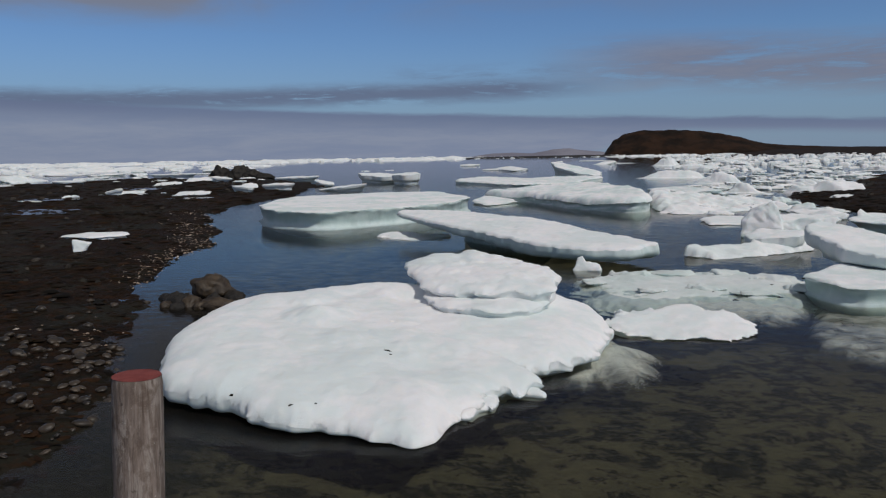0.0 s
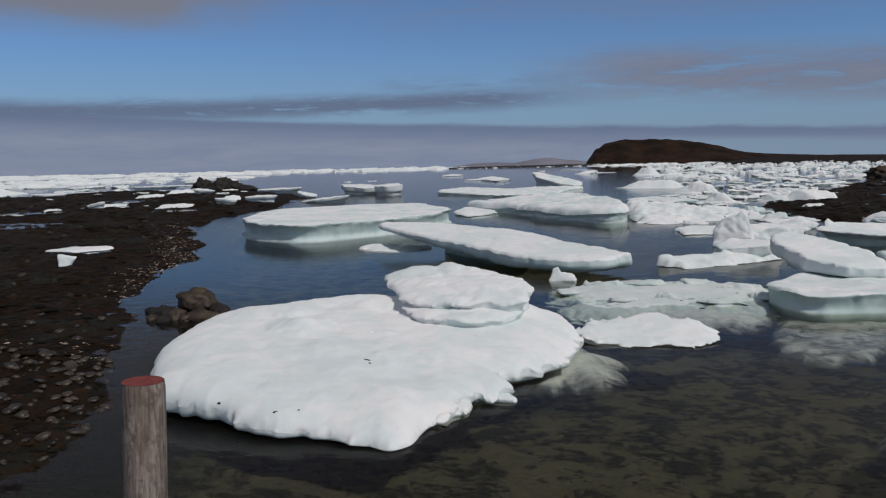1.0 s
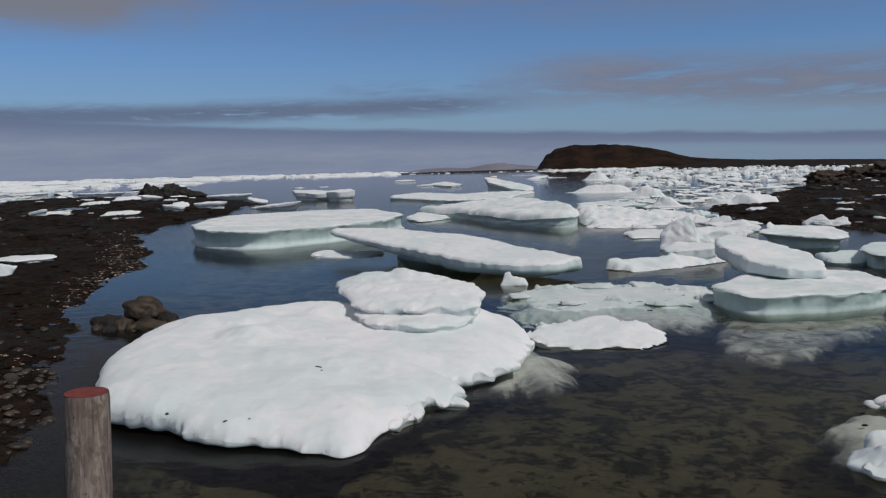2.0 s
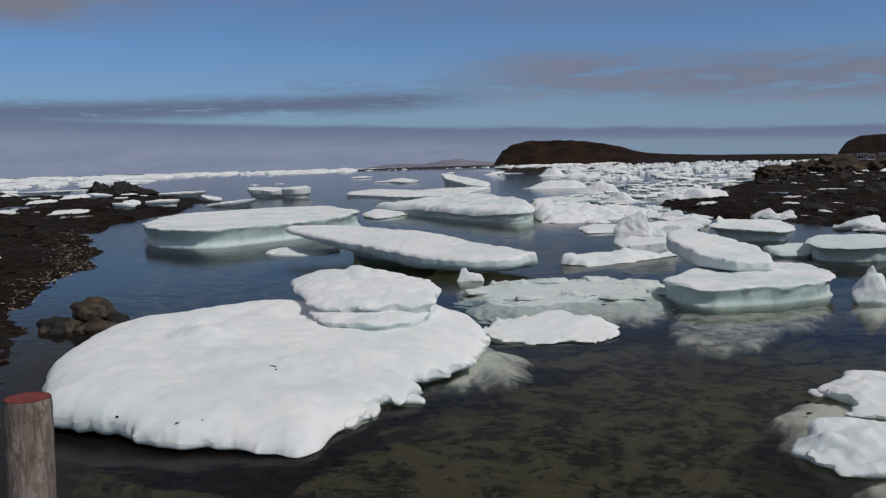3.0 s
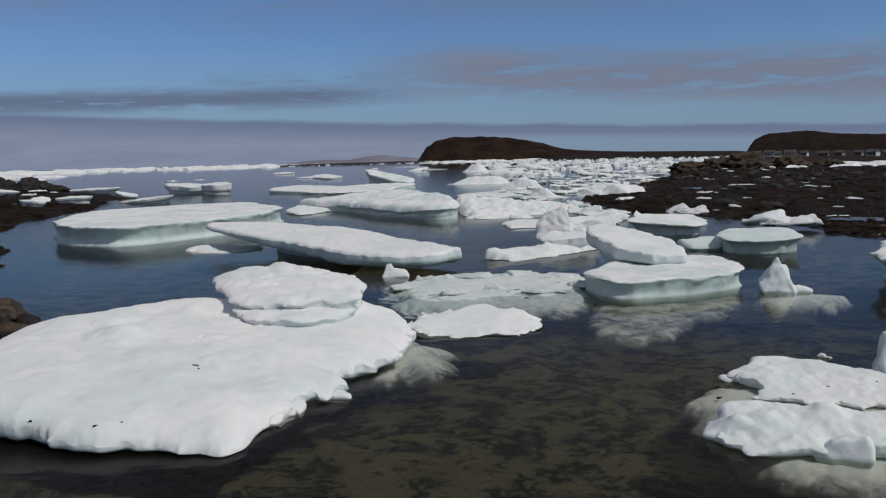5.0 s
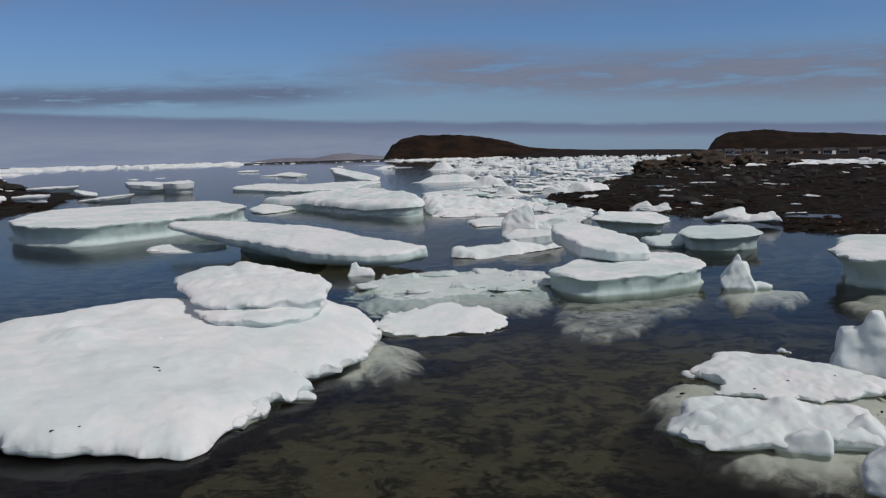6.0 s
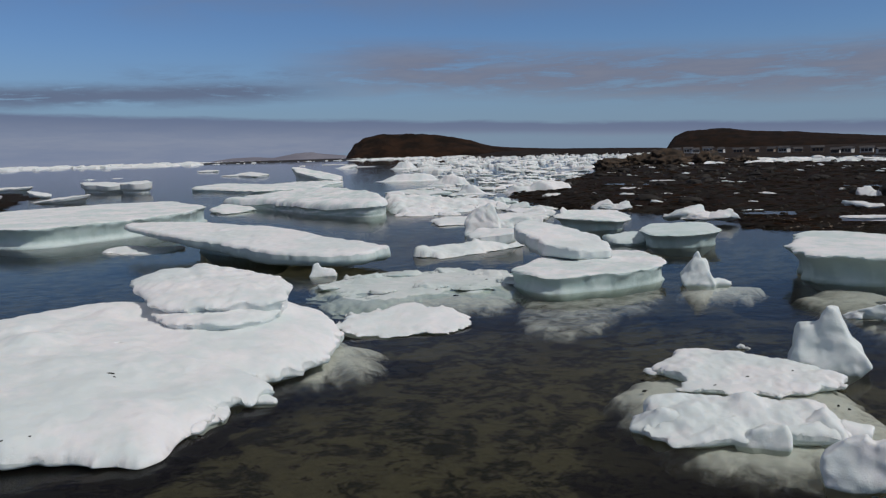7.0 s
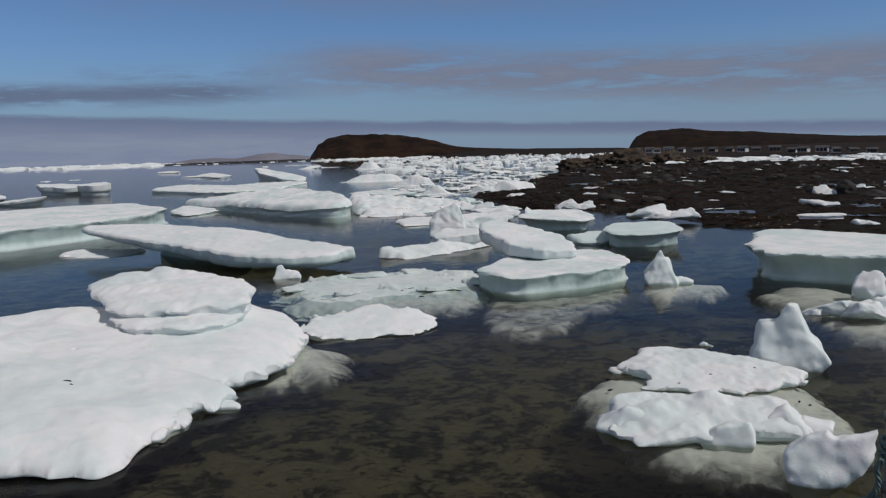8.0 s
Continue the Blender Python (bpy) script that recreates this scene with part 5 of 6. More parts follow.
chunk("ice_block", "white block in a jumble of broken ice behind open water", (17.55, 54.19), [(0, 0, 0.9, 0.5, 0.3), (0.54, -0.2, 0.63, 0.35, 0.18)], -18, 0.0, (0.1, 0.15), ICE, 147, "ice block", 2, deep=0.15)
chunk("ice_block", "white block in a jumble of broken ice behind open water", (23.49, 54.58), [(0, 0, 1.2, 0.7, 0.7), (0.72, -0.2, 0.84, 0.49, 0.42)], -23, 0.0, (0.1, 0.15), TEAL, 148, "ice block", 2, deep=0.15)
chunk("ice_block", "white block in a jumble of broken ice behind open water", (22.21, 49.08), [(0, 0, 1.3, 0.7, 0.6), (0.78, -0.2, 0.91, 0.49, 0.36)], -24, 0.0, (0.1, 0.15), ICE, 149, "ice block", 2, deep=0.15)

# ---------------------------------------------------------------- drift ice, by the hundred
def scatter_chunks():
    rng = random.Random(5)
    kinds = []
    for k in range(14):
        mat = [ICE, TEAL, ICE][k % 3]
        if k % 2:
            lumps = [(rng.uniform(-0.6, 0.6), rng.uniform(-0.3, 0.3), rng.uniform(0.3, 0.8), rng.uniform(0.3, 0.6), rng.uniform(0.12, 0.6)) for _ in range(rng.randint(2, 4))]
            kinds.append(chunk("drift_ice", "broken white piece of drift ice in the bay", (0, 0), lumps, 0, 0.0, (rng.uniform(-0.2, 0.2), rng.uniform(-0.2, 0.2)), mat, 40 + k, "drift ice", 1))
        else:
            radii = [rng.uniform(0.6, 1.25) for _ in range(11)]
            kinds.append(floe("drift_ice", "flat white cake of drift ice in the bay", (0, 0), 1.1, rng.uniform(0.5, 0.8), 0, radii, rng.uniform(0.16, 0.36), (rng.uniform(-0.2, 0.2), rng.uniform(-0.1, 0.25)),
                              0.9, 1.0, 0.25, 0.15, 0.5, 0.12, 0.06, (), mat, 30.0 + k, "drift ice"))
    used = set()

    def put(x, y, s, flat):
        k = rng.randrange(14)
        m = Matrix.LocRotScale((x, y, 0), Euler((0, 0, rng.uniform(0, 6.3))), (s, s, s * flat))
        if k in used:
            ob = copy_thing(kinds[k], m)
        else:
            used.add(k)
            ob = kinds[k]
            ob.matrix_basis = m
        ob["group"] = "drift ice in the bay"

    def fill(count, a0, a1, r0, r1, s0, s1, flat=0.6, power=1.0):
        done, tries = 0, 0
        while done < count and tries < count * 30:
            tries += 1
            a, r = radians(rng.uniform(a0, a1)), r0 * (r1 / r0) ** (rng.random() ** power)
            x, y = r * math.sin(a), r * math.cos(a)
            px, py = np.array([x]), np.array([y])
            if max(inland(px, py, LEFT_SHORE)[0], inland(px, py, RIGHT_SHORE)[0]) > -0.5:
                continue
            put(x, y, rng.uniform(s0, s1) * (r / 150) ** 0.5, rng.uniform(0.5, 1.2) * flat)
            done += 1

    fill(85, 17.5, 29, 92, 180, 0.7, 2.0, 0.85)
    fill(38, 15.5, 26, 60, 100, 0.8, 2.0, 0.8)
    fill(80, 14.5, 33, 160, 400, 0.7, 2.2, 0.9)
    fill(34, -34, -17, 185, 450, 1.2, 4.2, 0.6)
    fill(8, -10, 12, 225, 480, 1.5, 3.8, 0.4)
    fill(22, 31, 54, 180, 270, 1.0, 2.8, 0.6)


scatter_chunks()


def blob(verts, faces, x, y, z, rx, ry, h, turn, rng, n=7, rings=(1.0, 0.72, 0.35)):
    """A low lumpy dome, appended to lists of verts and faces."""
    s, ct, st = len(verts), math.cos(turn), math.sin(turn)
    wob = [rng.uniform(0.5, 1.3) for _ in range(n)]
    for q in rings:
        zz = h * math.sqrt(max(0.0, 1 - q * q)) * 1.0
        for k in range(n):
            t = 2 * math.pi * k / n
            u, v = math.cos(t) * rx * q * wob[k], math.sin(t) * ry * q * wob[k]
            verts.append((x + u * ct - v * st, y + u * st + v * ct, z + zz * rng.uniform(0.75, 1.15)))
    verts.append((x, y, z + h * rng.uniform(0.8, 1.1)))
    for r in range(len(rings) - 1):
        a, b = s + r * n, s + (r + 1) * n
        faces += [(a + k, a + (k + 1) % n, b + (k + 1) % n, b + k) for k in range(n)]
    a = s + (len(rings) - 1) * n
    faces += [(a + k, a + (k + 1) % n, s + len(rings) * n) for k in range(n)]


def pack_ice():
    rng = random.Random(8)
    verts, faces = [], []

    def fill(count, a0, a1, r0, r1, size, tall):
        for _ in range(count):
            a, r = radians(rng.uniform(a0, a1)), rng.uniform(r0, r1)
            s = size * rng.uniform(0.3, 1.0) ** 1.6
            blob(verts, faces, r * math.sin(a), r * math.cos(a), -0.15, s, s * rng.uniform(0.4, 0.9), tall * rng.uniform(0.25, 1.0) ** 1.5, rng.uniform(-0.4, 0.4), rng, 8, (1.0, 0.8, 0.45))

    fill(640, -48, 0, 780, 1725, 24, 3.4)
    fill(200, -48, 0, 1350, 1725, 30, 4.6)
    fill(160, -46, -14, 300, 630, 13, 1.8)
    fill(160, -3, 12, 1100, 1300, 12, 2.6)
    fill(26, 0, 11, 960, 1020, 5, 1.6)
    fill(300, 15, 34, 400, 760, 4.6, 2.2)
    fill(210, 16, 31, 185, 400, 3.2, 1.5)
    fill(420, 32, 75, 190, 275, 4.5, 1.1)
    fill(170, 11, 22, 820, 1270, 12, 2.2)
    tagged(mesh_ob("pack_ice", verts, faces, ICE, None, False), "white pack ice in a broken belt along the horizon", "pack ice", kind="stuff")


pack_ice()


# ---------------------------------------------------------------- foreshore: weed, shells, stones, boulders
def pool(x, y, a, b, turn, seed):
    """A shallow tide pool left among the wrack."""
    ct, st = math.cos(radians(turn)), math.sin(radians(turn))
    ring = []
    for k in range(64):
        t = 2 * math.pi * k / 64
        r = 1 + 0.5 * fbm(math.cos(t) * 1.6, math.sin(t) * 1.6, seed, 5)
        u, v = math.cos(t) * a * r, math.sin(t) * b * r
        ring.append((x + u * ct - v * st, y + u * st + v * ct))
    z = float(np.median(ground_height(np.array([p[0] for p in ring]), np.array([p[1] for p in ring])))) + 0.03
    ob = mesh_ob("tide_pool", [(px, py, z) for px, py in ring], [tuple(range(64))], WATER)
    tagged(ob, "shallow still tide pool among dark wrack", "water", kind="structure")


for args in ((-43.0, 81.2, 3.2, 3.02, 28, 1), (-32.7, 60.3, 2.27, 3.37, 28, 2), (-44.2, 108.3, 2.58, 3.67, 22, 3), (-27.7, 79.2, 2.16, 1.89, 19, 4), (33.5, 38.2, 2.24, 1.16, -41, 5), (41.8, 35.8, 1.21, 1.35, -49, 6), (59.6, 55.5, 2.39, 1.78, -47, 7), (46.3, 77.0, 2.97, 2.17, -31, 8), (35.4, 32.6, 1.77, 0.62, -47, 9)):
    pool(*args)


def on_land(x, y, margin=0.1):
    px, py = np.array([x]), np.array([y])
    return max(inland(px, py, LEFT_SHORE)[0], inland(px, py, RIGHT_SHORE)[0]) > margin


def wrack():
    rng = random.Random(3)
    verts, faces, pts = [], [], []
    for a0, a1, r0, r1, count in ((-40, -18, 10, 36, 5200), (-38, -8, 30, 112, 4600), (-38, -14, 105, 195, 900), (20, 62, 36, 90, 5000), (22, 60, 82, 210, 2400)):
        for _ in range(count):
            a, r = radians(rng.uniform(a0, a1)), r0 * (r1 / r0) ** rng.random()
            pts.append((r * math.sin(a), r * math.cos(a), r))
    xs, ys = np.array([p[0] for p in pts]), np.array([p[1] for p in pts])
    d = np.maximum(inland(xs, ys, LEFT_SHORE), inland(xs, ys, RIGHT_SHORE))
    zs = ground_height(xs, ys)
    for (x, y, r), dd, z in zip(pts, d, zs):
        if dd < -0.35 or z < -0.06:
            continue
        s = (0.07 + 0.005 * r) * rng.uniform(0.4, 1.6)
        blob(verts, faces, x, y, z - 0.02, s, s * rng.uniform(0.3, 0.8), s * rng.uniform(0.06, 0.22), rng.uniform(0, 6.3), rng, 7, (1.0, 0.6))
    tagged(mesh_ob("seaweed", verts, faces, WRACK), "wet brown and black wrack heaped over the foreshore", "seaweed", kind="stuff")


wrack()


def litter():
    rng = random.Random(4)
    verts, faces, pts = [], [], []
    for (x0, y0), (x1, y1), count, spread in (((-9.7, 19.6), (-8.6, 18.6), 22, 0.3), ((-10.8, 19.4), (-12.6, 19.6), 10, 0.3), ((-11.6, 26.9), (-12.4, 31.0), 90, 0.4), ((-12.5, 31.0), (-13.1, 38.4), 260, 0.6),
                                              ((-13.3, 38.4), (-17.0, 49.5), 240, 0.8), ((-17.0, 49.5), (-21.6, 63.0), 140, 1.0), ((30.9, 30.0), (32.0, 39.0), 70, 1.0), ((30.6, 46.5), (28.4, 54.7), 70, 1.0)):
        for _ in range(count):
            t = rng.random()
            pts.append((x0 + (x1 - x0) * t + rng.gauss(0, spread), y0 + (y1 - y0) * t + rng.gauss(0, spread)))
    zs = ground_height(np.array([p[0] for p in pts]), np.array([p[1] for p in pts]))
    for (x, y), z in zip(pts, zs):
        if z < -0.03:
            continue
        s = 0.02 * 3.8 ** (rng.random() ** 1.6) * (1 + math.hypot(x, y) / 60)
        blob(verts, faces, x, y, z + 0.03, s, s * rng.uniform(0.3, 0.75), s * 0.3, rng.uniform(0, 6.3), rng, 5, (1.0,))
    tagged(mesh_ob("shell_litter", verts, faces, SHELL), "bleached shells and pale pebbles strewn along the tide line", "shells", kind="stuff")


litter()


def stone_mesh(seed, mat, sub=2, rough=0.2, facet=0.4):
    bm = bmesh.new()
    bmesh.ops.create_icosphere(bm, subdivisions=sub, radius=1)
    for v in bm.verts:
        p = v.co.copy()
        k = 1 + rough * noise.fractal(p * 1.1 + Vector((seed, 0, 0)), 0.9, 2.0, 4) + facet * 0.18 * (noise.cell(p * 1.4 + Vector((seed, 3, 0))) - 0.5)
        v.co = p * k
    me = bpy.data.meshes.new("stone")
    bm.to_mesh(me)
    bm.free()
    me.materials.append(mat)
    me.polygons.foreach_set("use_smooth", [True] * len(me.polygons))
    return me


def stones():
    rng = random.Random(6)
    shapes = [stone_mesh(k * 7.3, STONE, 2, 0.26) for k in range(6)]
    for x0, x1, y0, y1, count, s0, s1 in ((-11.1, -7.3, 14.4, 18.3, 130, 0.03, 0.16), (-9.6, -6.4, 11.1, 14.7, 90, 0.03, 0.15), (-12.7, -9.3, 18, 25, 22, 0.05, 0.2)):
        for _ in range(count):
            x, y = rng.uniform(x0, x1), rng.uniform(y0, y1)
            z = float(ground_height(np.array([x]), np.array([y]))[0])
            if z < -0.12:
                continue
            s = rng.uniform(s0, s1) * rng.uniform(0.6, 1.1)
            ob = new("stone", rng.choice(shapes))
            ob.location, ob.scale = (x, y, z + 0.25 * s), (s * rng.uniform(0.9, 1.5), s, s * rng.uniform(0.45, 0.75))
            ob.rotation_euler = (rng.uniform(-0.3, 0.3), rng.uniform(-0.3, 0.3), rng.uniform(0, 6.3))
            tagged(ob, "wet rounded brown-grey stone among the wrack", "stone", "stones on the foreshore")


stones()


def boulder(name, label, x, y, sx_, sy_, sz, turn, seed, mat, z=0.0, group=""):
    ob = new(name, stone_mesh(seed, mat, 4, 0.22, 0.35))
    ob.location, ob.scale, ob.rotation_euler = (x, y, z), (sx_, sy_, sz), (0, 0, radians(turn))
    return tagged(ob, label, "boulder", group)


G = "rocks at the water's edge"
big = boulder("boulder", "large rounded brown boulder on a heap of wet rocks", -7.87, 24.3, 0.62, 0.5, 0.44, 10, 3.1, ROCK, 0.36, G)
for v in big.data.vertices:
    v.co *= 1 + 0.10 * noise.fractal(v.co * 2.2, 0.6, 2.0, 5)
for x, y, a_, b_, h_, s_, w_ in ((-8.95, 23.6, 0.42, 0.36, 0.34, 1.0, 0), (-8.45, 23.3, 0.36, 0.3, 0.3, 2.0, 1), (-7.65, 23.1, 0.58, 0.34, 0.26, 4.4, 1), (-7.05, 23.35, 0.3, 0.28, 0.2, 5.2, 0),
                                 (-6.7, 23.5, 0.22, 0.2, 0.14, 6.1, 1), (-9.35, 24.0, 0.3, 0.26, 0.22, 7.7, 0), (-7.45, 24.0, 0.4, 0.33, 0.28, 8.3, 0), (-8.1, 23.0, 0.24, 0.2, 0.16, 9.4, 1),
                                 (-8.75, 23.0, 0.26, 0.22, 0.16, 9.9, 0), (-9.2, 23.2, 0.2, 0.18, 0.15, 10.4, 1), (-7.9, 23.6, 0.3, 0.28, 0.28, 11.4, 0), (-9.7, 24.5, 0.24, 0.2, 0.14, 12.4, 0)):
    boulder("boulder", "brown rounded rock in shallow water" if w_ else "dark weed-grown boulder standing in shallow water", x + 0.28, y, a_, b_, h_, s_ * 40, s_, ROCK if w_ else DARK_ROCK, 0.03, G)
G = "black rocks on the spit"
for x, y, a_, b_, h_, s_ in ((-47.9, 170, 3.0, 2.8, 2.7, 1.3), (-51.6, 168, 2.3, 2.3, 2.5, 2.3), (-44.8, 168, 2.3, 2.1, 1.8, 3.3), (-41.6, 166, 2.2, 1.8, 1.0, 4.3)):
    rock = boulder("boulder", "black weed-covered boulder on the end of the spit", x, y, a_, b_, h_, s_ * 50, s_, DARK_ROCK, 0.3, G)
    for v in rock.data.vertices:
        v.co *= 1 + 0.22 * noise.fractal(v.co * 2.5 + Vector((s_, 0, 0)), 0.6, 2.0, 4)
G = "brown rock outcrop"
for x, y, a_, b_, h_, s_ in ((116, 172, 9.0, 6.0, 3.6, 1.9), (109, 175, 6.0, 4.5, 2.5, 2.9), (122, 165, 6.5, 5.0, 2.8, 3.9), (102, 176, 4.2, 3.3, 1.9, 4.9), (93, 163, 3.3, 2.7, 1.7, 5.9), (127, 158, 5.0, 3.6, 1.7, 6.9), (112, 164, 5.0, 3.6, 2.0, 7.9)):
    crag = boulder("rock", "rough brown outcrop of shore rock", x, y, a_, b_, h_, s_ * 60, s_, OUTCROP, 0.3, G)
    for v in crag.data.vertices:
        v.co *= 1 + 0.35 * noise.fractal(v.co * 3.0 + Vector((s_, 0, 0)), 0.6, 2.0, 5) + 0.12 * (noise.cell(v.co * 3.5) - 0.5)
rng = random.Random(12)
for _ in range(46):
    a_, r_ = radians(rng.uniform(26, 52)), rng.uniform(57, 180)
    x, y = r_ * math.sin(a_), r_ * math.cos(a_)
    if on_land(x, y, 1.0):
        s_ = rng.uniform(0.3, 0.95)
        boulder("boulder", "low dark boulder lying in the wrack", x, y, s_ * 1.5, s_, s_ * 0.6, rng.uniform(0, 360), rng.uniform(0, 90), DARK_ROCK, 0.42, "boulders on the far foreshore")
boulder("boulder", "smooth black boulder with ice lodged behind it", 49.9, 45.2, 0.9, 0.75, 0.75, 30, 5.5, DARK_ROCK, 0.7)
def strand(count, a0, a1, r0, r1, s0, s1):
    """Angular ice left on the wrack by the tide."""
    rng = random.Random(count)
    kinds, used = [], set()
    for k in range(9):
        lumps = [(rng.uniform(-0.5, 0.5), rng.uniform(-0.3, 0.3), rng.uniform(0.4, 0.9), rng.uniform(0.3, 0.6), rng.uniform(0.12, 0.4)) for _ in range(1 + k % 3)]
        kinds.append(chunk("stranded_ice", "white piece of ice stranded on the wrack", (0, 0), lumps, 0, 0.0, (rng.uniform(-0.2, 0.2), rng.uniform(-0.1, 0.3)), ICE, count + k, "stranded ice", 1, deep=0.1))
    for _ in range(count):
        a_, r_ = radians(rng.uniform(a0, a1)), rng.uniform(r0, r1)
        x, y = r_ * math.sin(a_), r_ * math.cos(a_)
        if not on_land(x, y, 1.0):
            continue
        s_ = rng.uniform(s0, s1) * (r_ / 90) ** 0.6
        z = float(ground_height(np.array([x]), np.array([y]))[0])
        m = Matrix.LocRotScale((x, y, z), Euler((0, 0, -a_ + rng.uniform(-0.5, 0.5))), (s_ * rng.uniform(1.0, 2.2), s_, s_ * rng.uniform(0.7, 1.3)))
        k = rng.randrange(9)
        if k in used:
            ob = copy_thing(kinds[k], m)
        else:
            used.add(k)
            ob = kinds[k]
            ob.matrix_basis = m
        ob["group"] = "stranded ice"
    for k in range(9):
        if k not in used:
            bpy.data.objects.remove(kinds[k])


strand(110, 27, 53, 52, 190, 0.3, 0.85)
strand(30, -33, -14, 90, 188, 0.4, 1.2)


def rubble():
    """Loose dark and brown stones over the far foreshore."""
    rng = random.Random(31)
    verts, faces, pts = [], [], []
    for a0, a1, r0, r1, count in ((24, 60, 40, 190, 800), (-40, -14, 30, 180, 350)):
        for _ in range(count):
            a, r = radians(rng.uniform(a0, a1)), r0 * (r1 / r0) ** rng.random()
            pts.append((r * math.sin(a), r * math.cos(a), r))
    xs, ys = np.array([p[0] for p in pts]), np.array([p[1] for p in pts])
    d, zs = np.maximum(inland(xs, ys, LEFT_SHORE), inland(xs, ys, RIGHT_SHORE)), ground_height(xs, ys)
    for (x, y, r), dd, z in zip(pts, d, zs):
        if dd > 0.3:
            s = (0.05 + 0.0028 * r) * rng.uniform(0.3, 1.5)
            blob(verts, faces, x, y, z - 0.02, s, s * rng.uniform(0.6, 0.9), s * rng.uniform(0.4, 0.8), rng.uniform(0, 6.3), rng, 7, (1.0, 0.75, 0.4))
    tagged(mesh_ob("rubble", verts, faces, RUBBLE, None, False), "loose brown and black stones strewn over the foreshore", "stones", kind="stuff")


rubble()


# ---------------------------------------------------------------- mooring post
POST_AT, POST_TOP, POST_R = (-2.40, 5.60, 0), 2.945, 0.152


def mooring_post():
    top = new("mooring_post")
    top.location = POST_AT
    top.rotation_euler = (radians(-0.5), radians(2.2), 0)
    tagged(top, "weathered round timber mooring post with red-painted end", "post")
    bm = bmesh.new()
    n, rings = 48, 80
    rows = []
    for j in range(rings + 1):
        z = -1.3 + (POST_TOP + 1.3) * j / rings
        r0 = POST_R + 0.006 * (POST_TOP - z) / 2.6
        row = []
        for k in range(n):
            t = 2 * math.pi * k / n
            x, y = math.cos(t), math.sin(t)
            r = r0 * (1 + 0.025 * fbm(x * 1.2, y * 1.2, z * 0.5, 3) + 0.012 * fbm(x * 9, y * 9, z * 0.9, 2))
            if j == rings:
                r -= 0.006
            row.append(bm.verts.new((x * r, y * r, z)))
        rows.append(row)
    for a, b in zip(rows, rows[1:]):
        for k in range(n):
            bm.faces.new((a[k], a[(k + 1) % n], b[(k + 1) % n], b[k]))
    part("shaft", bm, WOOD, top)
    bm = bmesh.new()
    rim = []
    mid = bm.verts.new((0, 0, POST_TOP + 0.007))
    for k in range(n):
        t = 2 * math.pi * k / n
        r = (POST_R - 0.005) * (1 + 0.025 * fbm(math.cos(t) * 1.2, math.sin(t) * 1.2, 0.96, 3))
        rim.append(bm.verts.new((math.cos(t) * r, math.sin(t) * r, POST_TOP + 0.002)))
    for k in range(n):
        bm.faces.new((mid, rim[k], rim[(k + 1) % n]))
    part("painted_end", bm, RED_WOOD, top, "worn red-painted end grain", False)


mooring_post()


# ---------------------------------------------------------------- rail post with rope
def tube(bm, path, r, n=10):
    rows = []
    for k, p in enumerate(path):
        d = (Vector(path[min(k + 1, len(path) - 1)]) - Vector(path[max(k - 1, 0)])).normalized()
        side = d.cross(Vector((0.3, 0.2, 1))).normalized()
        up = side.cross(d)
        rows.append([bm.verts.new(Vector(p) + (side * math.cos(2 * math.pi * q / n) + up * math.sin(2 * math.pi * q / n)) * r) for q in range(n)])
    for a, b in zip(rows, rows[1:]):
        for q in range(n):
            bm.faces.new((a[q], a[(q + 1) % n], b[(q + 1) % n], b[q]))
    bm.faces.new(rows[0][::-1])
    bm.faces.new(rows[-1])


def rope_line(name, parent, path, r):
    """Three strands laid round one another along a smooth path."""
    fine = []
    for k in range(len(path) - 1):
        p0, p1, p2, p3 = (Vector(path[max(0, min(len(path) - 1, k + q))]) for q in (-1, 0, 1, 2))
        for j in range(14):
            t = j / 14
            fine.append(0.5 * (2 * p1 + (p2 - p0) * t + (2 * p0 - 5 * p1 + 4 * p2 - p3) * t**2 + (3 * p1 - p0 - 3 * p2 + p3) * t**3))
    bm = bmesh.new()
    for strand in range(3):
        line, run = [], 0.0
        for k, p in enumerate(fine):
            d = (fine[min(k + 1, len(fine) - 1)] - fine[max(k - 1, 0)]).normalized()
            side = d.cross(Vector((0.3, 0.2, 1))).normalized()
            up = side.cross(d)
            run += (p - fine[max(k - 1, 0)]).length
            t = run / (r * 7) * 6.283 + strand * 2.094
            line.append(p + (side * math.cos(t) + up * math.sin(t)) * r * 0.55)
        tube(bm, line, r * 0.55, 6)
    return part(name, bm, ROPE, parent)


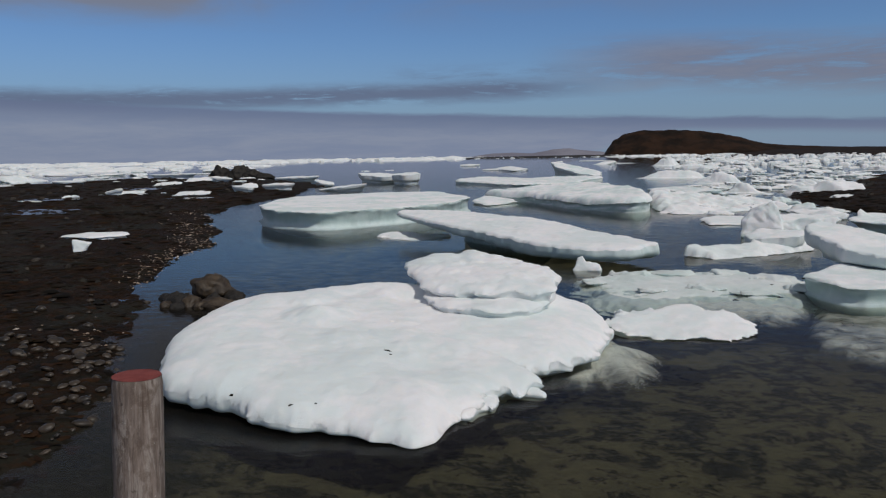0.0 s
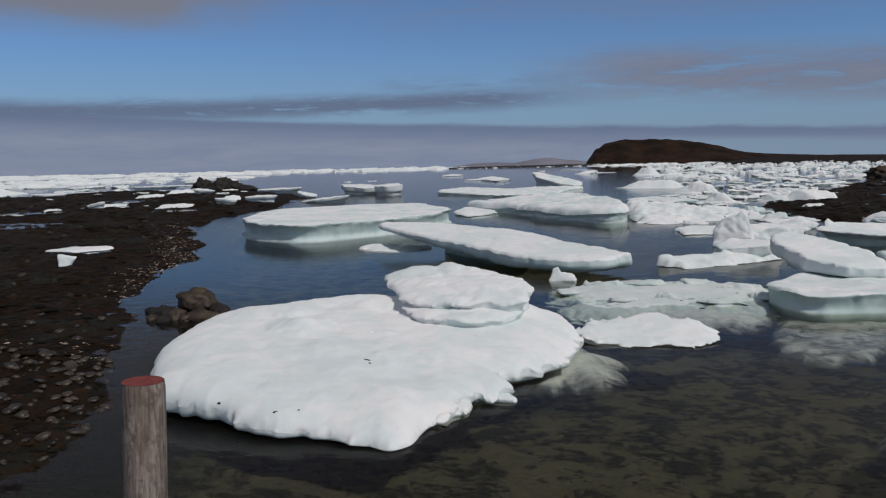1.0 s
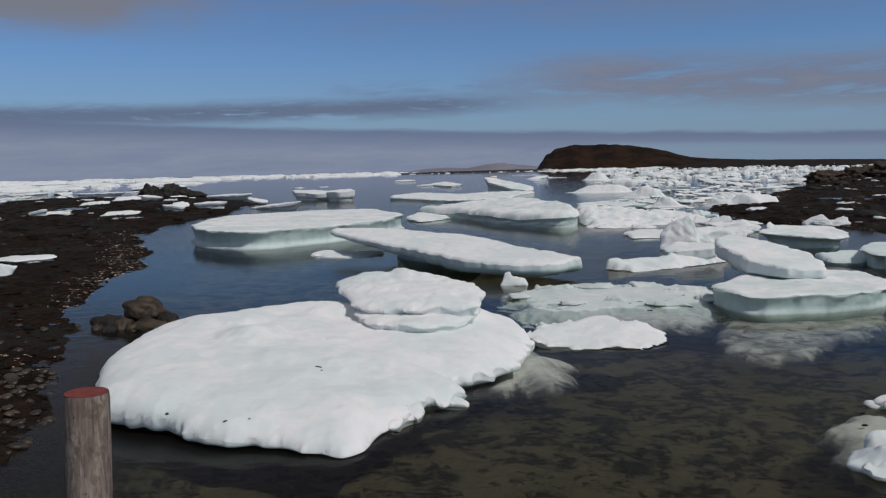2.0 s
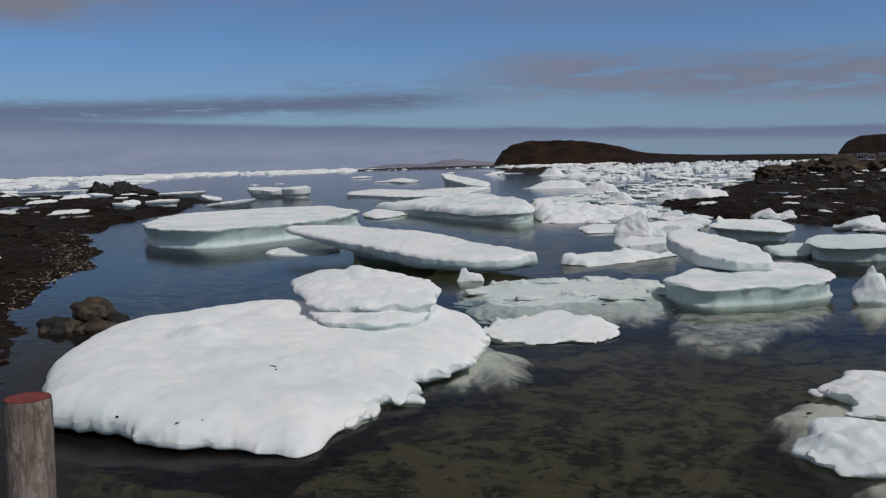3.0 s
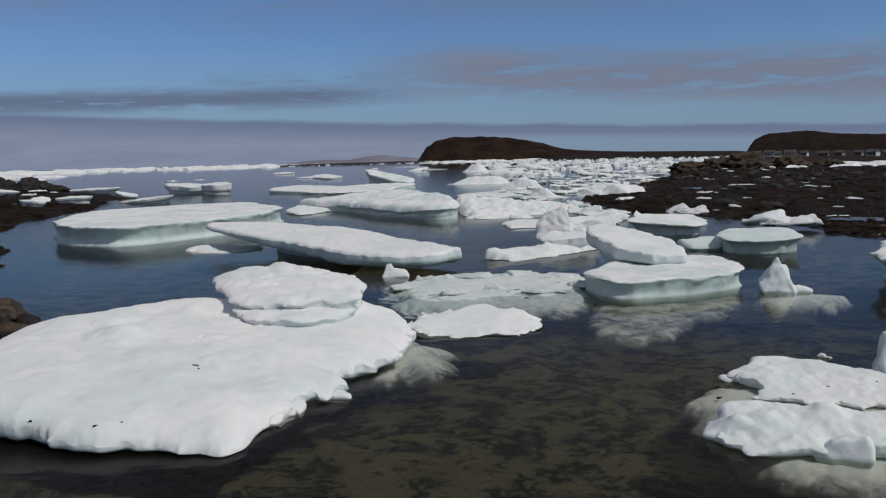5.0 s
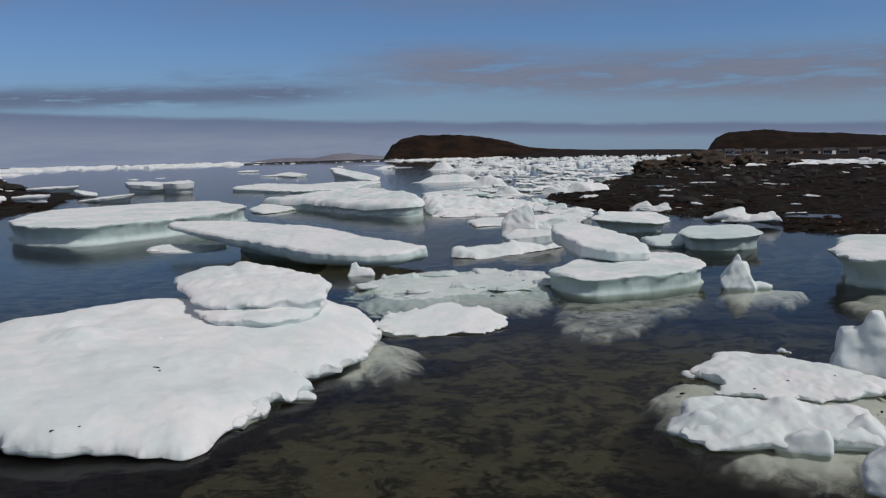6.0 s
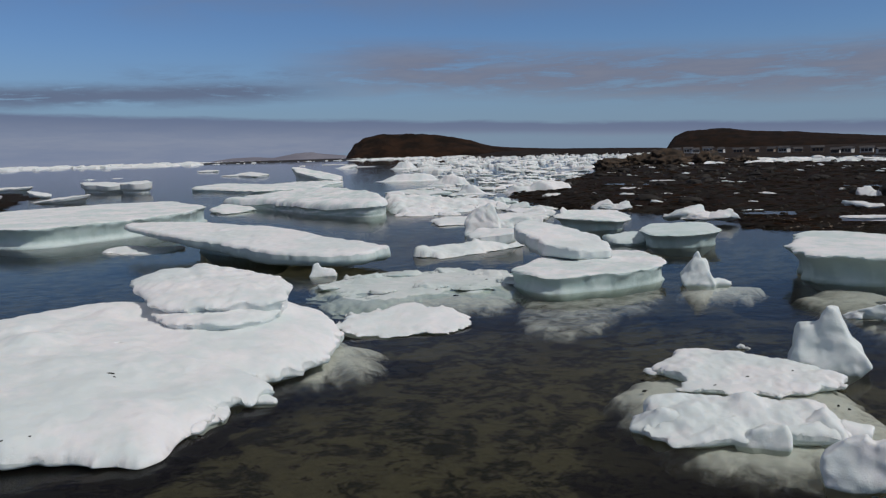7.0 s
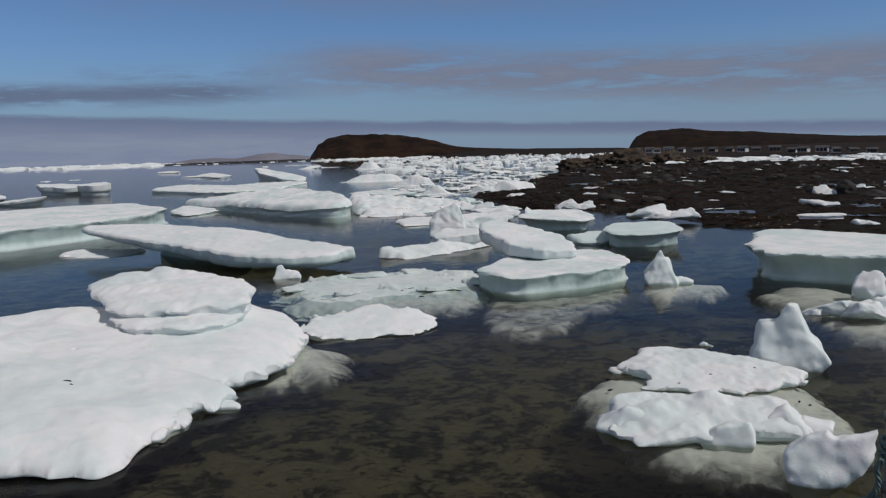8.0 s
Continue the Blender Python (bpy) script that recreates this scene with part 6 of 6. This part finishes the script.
def rail_post():
    top = new("rail_post")
    top.location, top.rotation_euler = (2.645, 2.175, 0), (0, 0, radians(-50.0))
    tagged(top, "grey weathered wharf rail post wound with green rope", "post")
    bm = bmesh.new()
    tube(bm, [(0, 0, -1.4), (0, 0, 1.0), (0, 0, 3.0), (0, 0, 3.49), (0, 0, 3.51)], 0.062, 24)
    part("upright", bm, IRON, top)
    for name, z, r in (("upper_rail", 3.485, 0.020), ("lower_rail", 3.215, 0.024)):
        bm = bmesh.new()
        tube(bm, [(-0.07, -0.075, z), (-0.062, -0.075, z), (0.1, -0.078, z), (0.4, -0.08, z + 0.002), (0.9, -0.08, z + 0.004)], r, 14)
        part(name, bm, IRON, top)
    rope_line("rope", top, [(0.078 * math.cos(k * 1.1), 0.078 * math.sin(k * 1.1) - 0.006, 3.385 - 0.0055 * k) for k in range(20)], 0.010)
    for ph, n, r in ((0.0, 13, 0.008), (1.7, 12, 0.008)):
        rope_line("rope", top, [(-0.11 - 0.0035 * k + 0.06 * math.cos(k * 1.35 + ph), -0.09 + 0.03 * math.sin(k * 2.3 + ph), 3.15 - 0.006 * k + 0.026 * math.sin(k * 1.9 + ph * 2)) for k in range(n)], r)
    rope_line("rope", top, [(-0.07, -0.10, 3.33), (-0.085, -0.10, 3.29), (-0.08, -0.105, 3.24), (-0.10, -0.11, 3.19), (-0.15, -0.10, 3.14), (-0.24, -0.10, 3.10), (-0.34, -0.10, 3.05)], 0.011)


rail_post()


# ---------------------------------------------------------------- weed scraps on the ice
def scrap(x, y, z, s, seed):
    r2 = random.Random(seed)
    verts, faces = [], []
    blob(verts, faces, x, y, z - 0.015, s * r2.uniform(0.9, 1.7), s * r2.uniform(0.3, 0.6), 0.03, r2.uniform(-0.4, 0.4), r2, 11, (1.0, 0.5))
    tagged(mesh_ob("seaweed_scrap", verts, faces, WRACK), "dark scrap of dried seaweed lying on the ice", "seaweed", "weed scraps on ice")


def drop_on(x, y, start=6.0):
    hit, place, *_ = scene.ray_cast(bpy.context.evaluated_depsgraph_get(), Vector((x, y, start)), Vector((0, 0, -1)))
    return place.z if hit else 0.0


SCRAPS = [(-1.65, 15.15, 0.070), (-1.56, 14.96, 0.056), (-0.12, 12.96, 0.049), (-4.06, 13.30, 0.042), (-2.56, 12.79, 0.042), (-2.94, 12.73, 0.035), (-5.71, 19.39, 0.070), (5.45, 24.64, 0.084), (7.74, 23.07, 0.098), (9.15, 23.43, 0.098), (9.98, 23.71, 0.084), (7.47, 24.18, 0.070), (9.48, 24.81, 0.070), (8.31, 11.50, 0.070), (7.79, 12.25, 0.070), (8.48, 11.69, 0.056), (9.78, 11.87, 0.056), (10.35, 10.26, 0.042), (10.37, 10.05, 0.035), (8.97, 11.76, 0.042), (8.12, 12.84, 0.042), (10.67, 11.69, 0.042)]
for k, (x, y, s) in enumerate(SCRAPS):
    scrap(x, y, drop_on(x, y), s, k)


# ---------------------------------------------------------------- village across the bay
def house(x, y, z, turn, w, d, h, wall, gable=True):
    top = new("house")
    top.location, top.rotation_euler = (x, y, z), (0, 0, radians(turn))
    tagged(top, "small pale wooden house on the far shore", "house", "houses across the bay")
    bm = bmesh.new()
    bmesh.ops.create_cube(bm, size=1)
    bmesh.ops.scale(bm, vec=(w, d, h + 1.0), verts=bm.verts)
    bmesh.ops.translate(bm, vec=(0, 0, h / 2 - 0.5), verts=bm.verts)
    part("wall", bm, wall, top, smooth=False)
    bm = bmesh.new()
    e, t = 0.35, 0.15
    rise = 0.32 * d if gable else 0.3
    v = [bm.verts.new(p) for p in ((-w / 2 - e, -d / 2 - e, h), (w / 2 + e, -d / 2 - e, h), (w / 2 + e, 0, h + rise), (-w / 2 - e, 0, h + rise), (-w / 2 - e, d / 2 + e, h), (w / 2 + e, d / 2 + e, h))]
    for f in ((0, 1, 2, 3), (3, 2, 5, 4), (0, 3, 4), (1, 5, 2), (0, 4, 5, 1)):
        bm.faces.new([v[k] for k in f])
    part("roof", bm, ROOFING, top, smooth=False)
    for k in range(3):
        bm = bmesh.new()
        bmesh.ops.create_cube(bm, size=1)
        bmesh.ops.scale(bm, vec=(1.1, 0.12, 1.2), verts=bm.verts)
        bmesh.ops.translate(bm, vec=((k - 1) * w * 0.3, -d / 2 - 0.02, h * 0.55), verts=bm.verts)
        part("window", bm, ROOFING, top, smooth=False)


rng = random.Random(21)
for az_, w_, h_, wall_ in ((34.5, 5.0, 2.6, TAN_WALL), (35.3, 5.5, 2.7, WHITE_WALL), (35.75, 4.5, 2.4, WHITE_WALL), (36.6, 6.5, 2.8, WHITE_WALL), (37.5, 3.5, 2.4, WHITE_WALL), (38.6, 6.0, 1.9, TAN_WALL), (39.6, 4.5, 2.0, TAN_WALL), (40.7, 4.0, 2.0, TAN_WALL),
                           (41.5, 6.0, 2.9, WHITE_WALL), (42.3, 5.0, 2.0, TAN_WALL), (43.5, 7.0, 2.9, TAN_WALL), (44.6, 5.0, 2.2, WHITE_WALL), (45.3, 6.5, 2.8, WHITE_WALL), (46.4, 7.0, 2.8, WHITE_WALL), (47.2, 4.5, 2.6, WHITE_WALL), (48.2, 5.0, 2.4, TAN_WALL), (49.3, 5.5, 2.6, WHITE_WALL)):
    r_ = float(np.interp(az_, (34, 38, 43, 50), (480, 450, 370, 290))) * rng.uniform(0.97, 1.03)
    k_ = 0.85 * r_ / 460
    x, y = r_ * math.sin(radians(az_)), r_ * math.cos(radians(az_))
    house(x, y, drop_on(x, y, 60.0), -az_ + rng.uniform(-35, 35), w_ * k_, 4.0 * k_, h_ * k_, wall_)
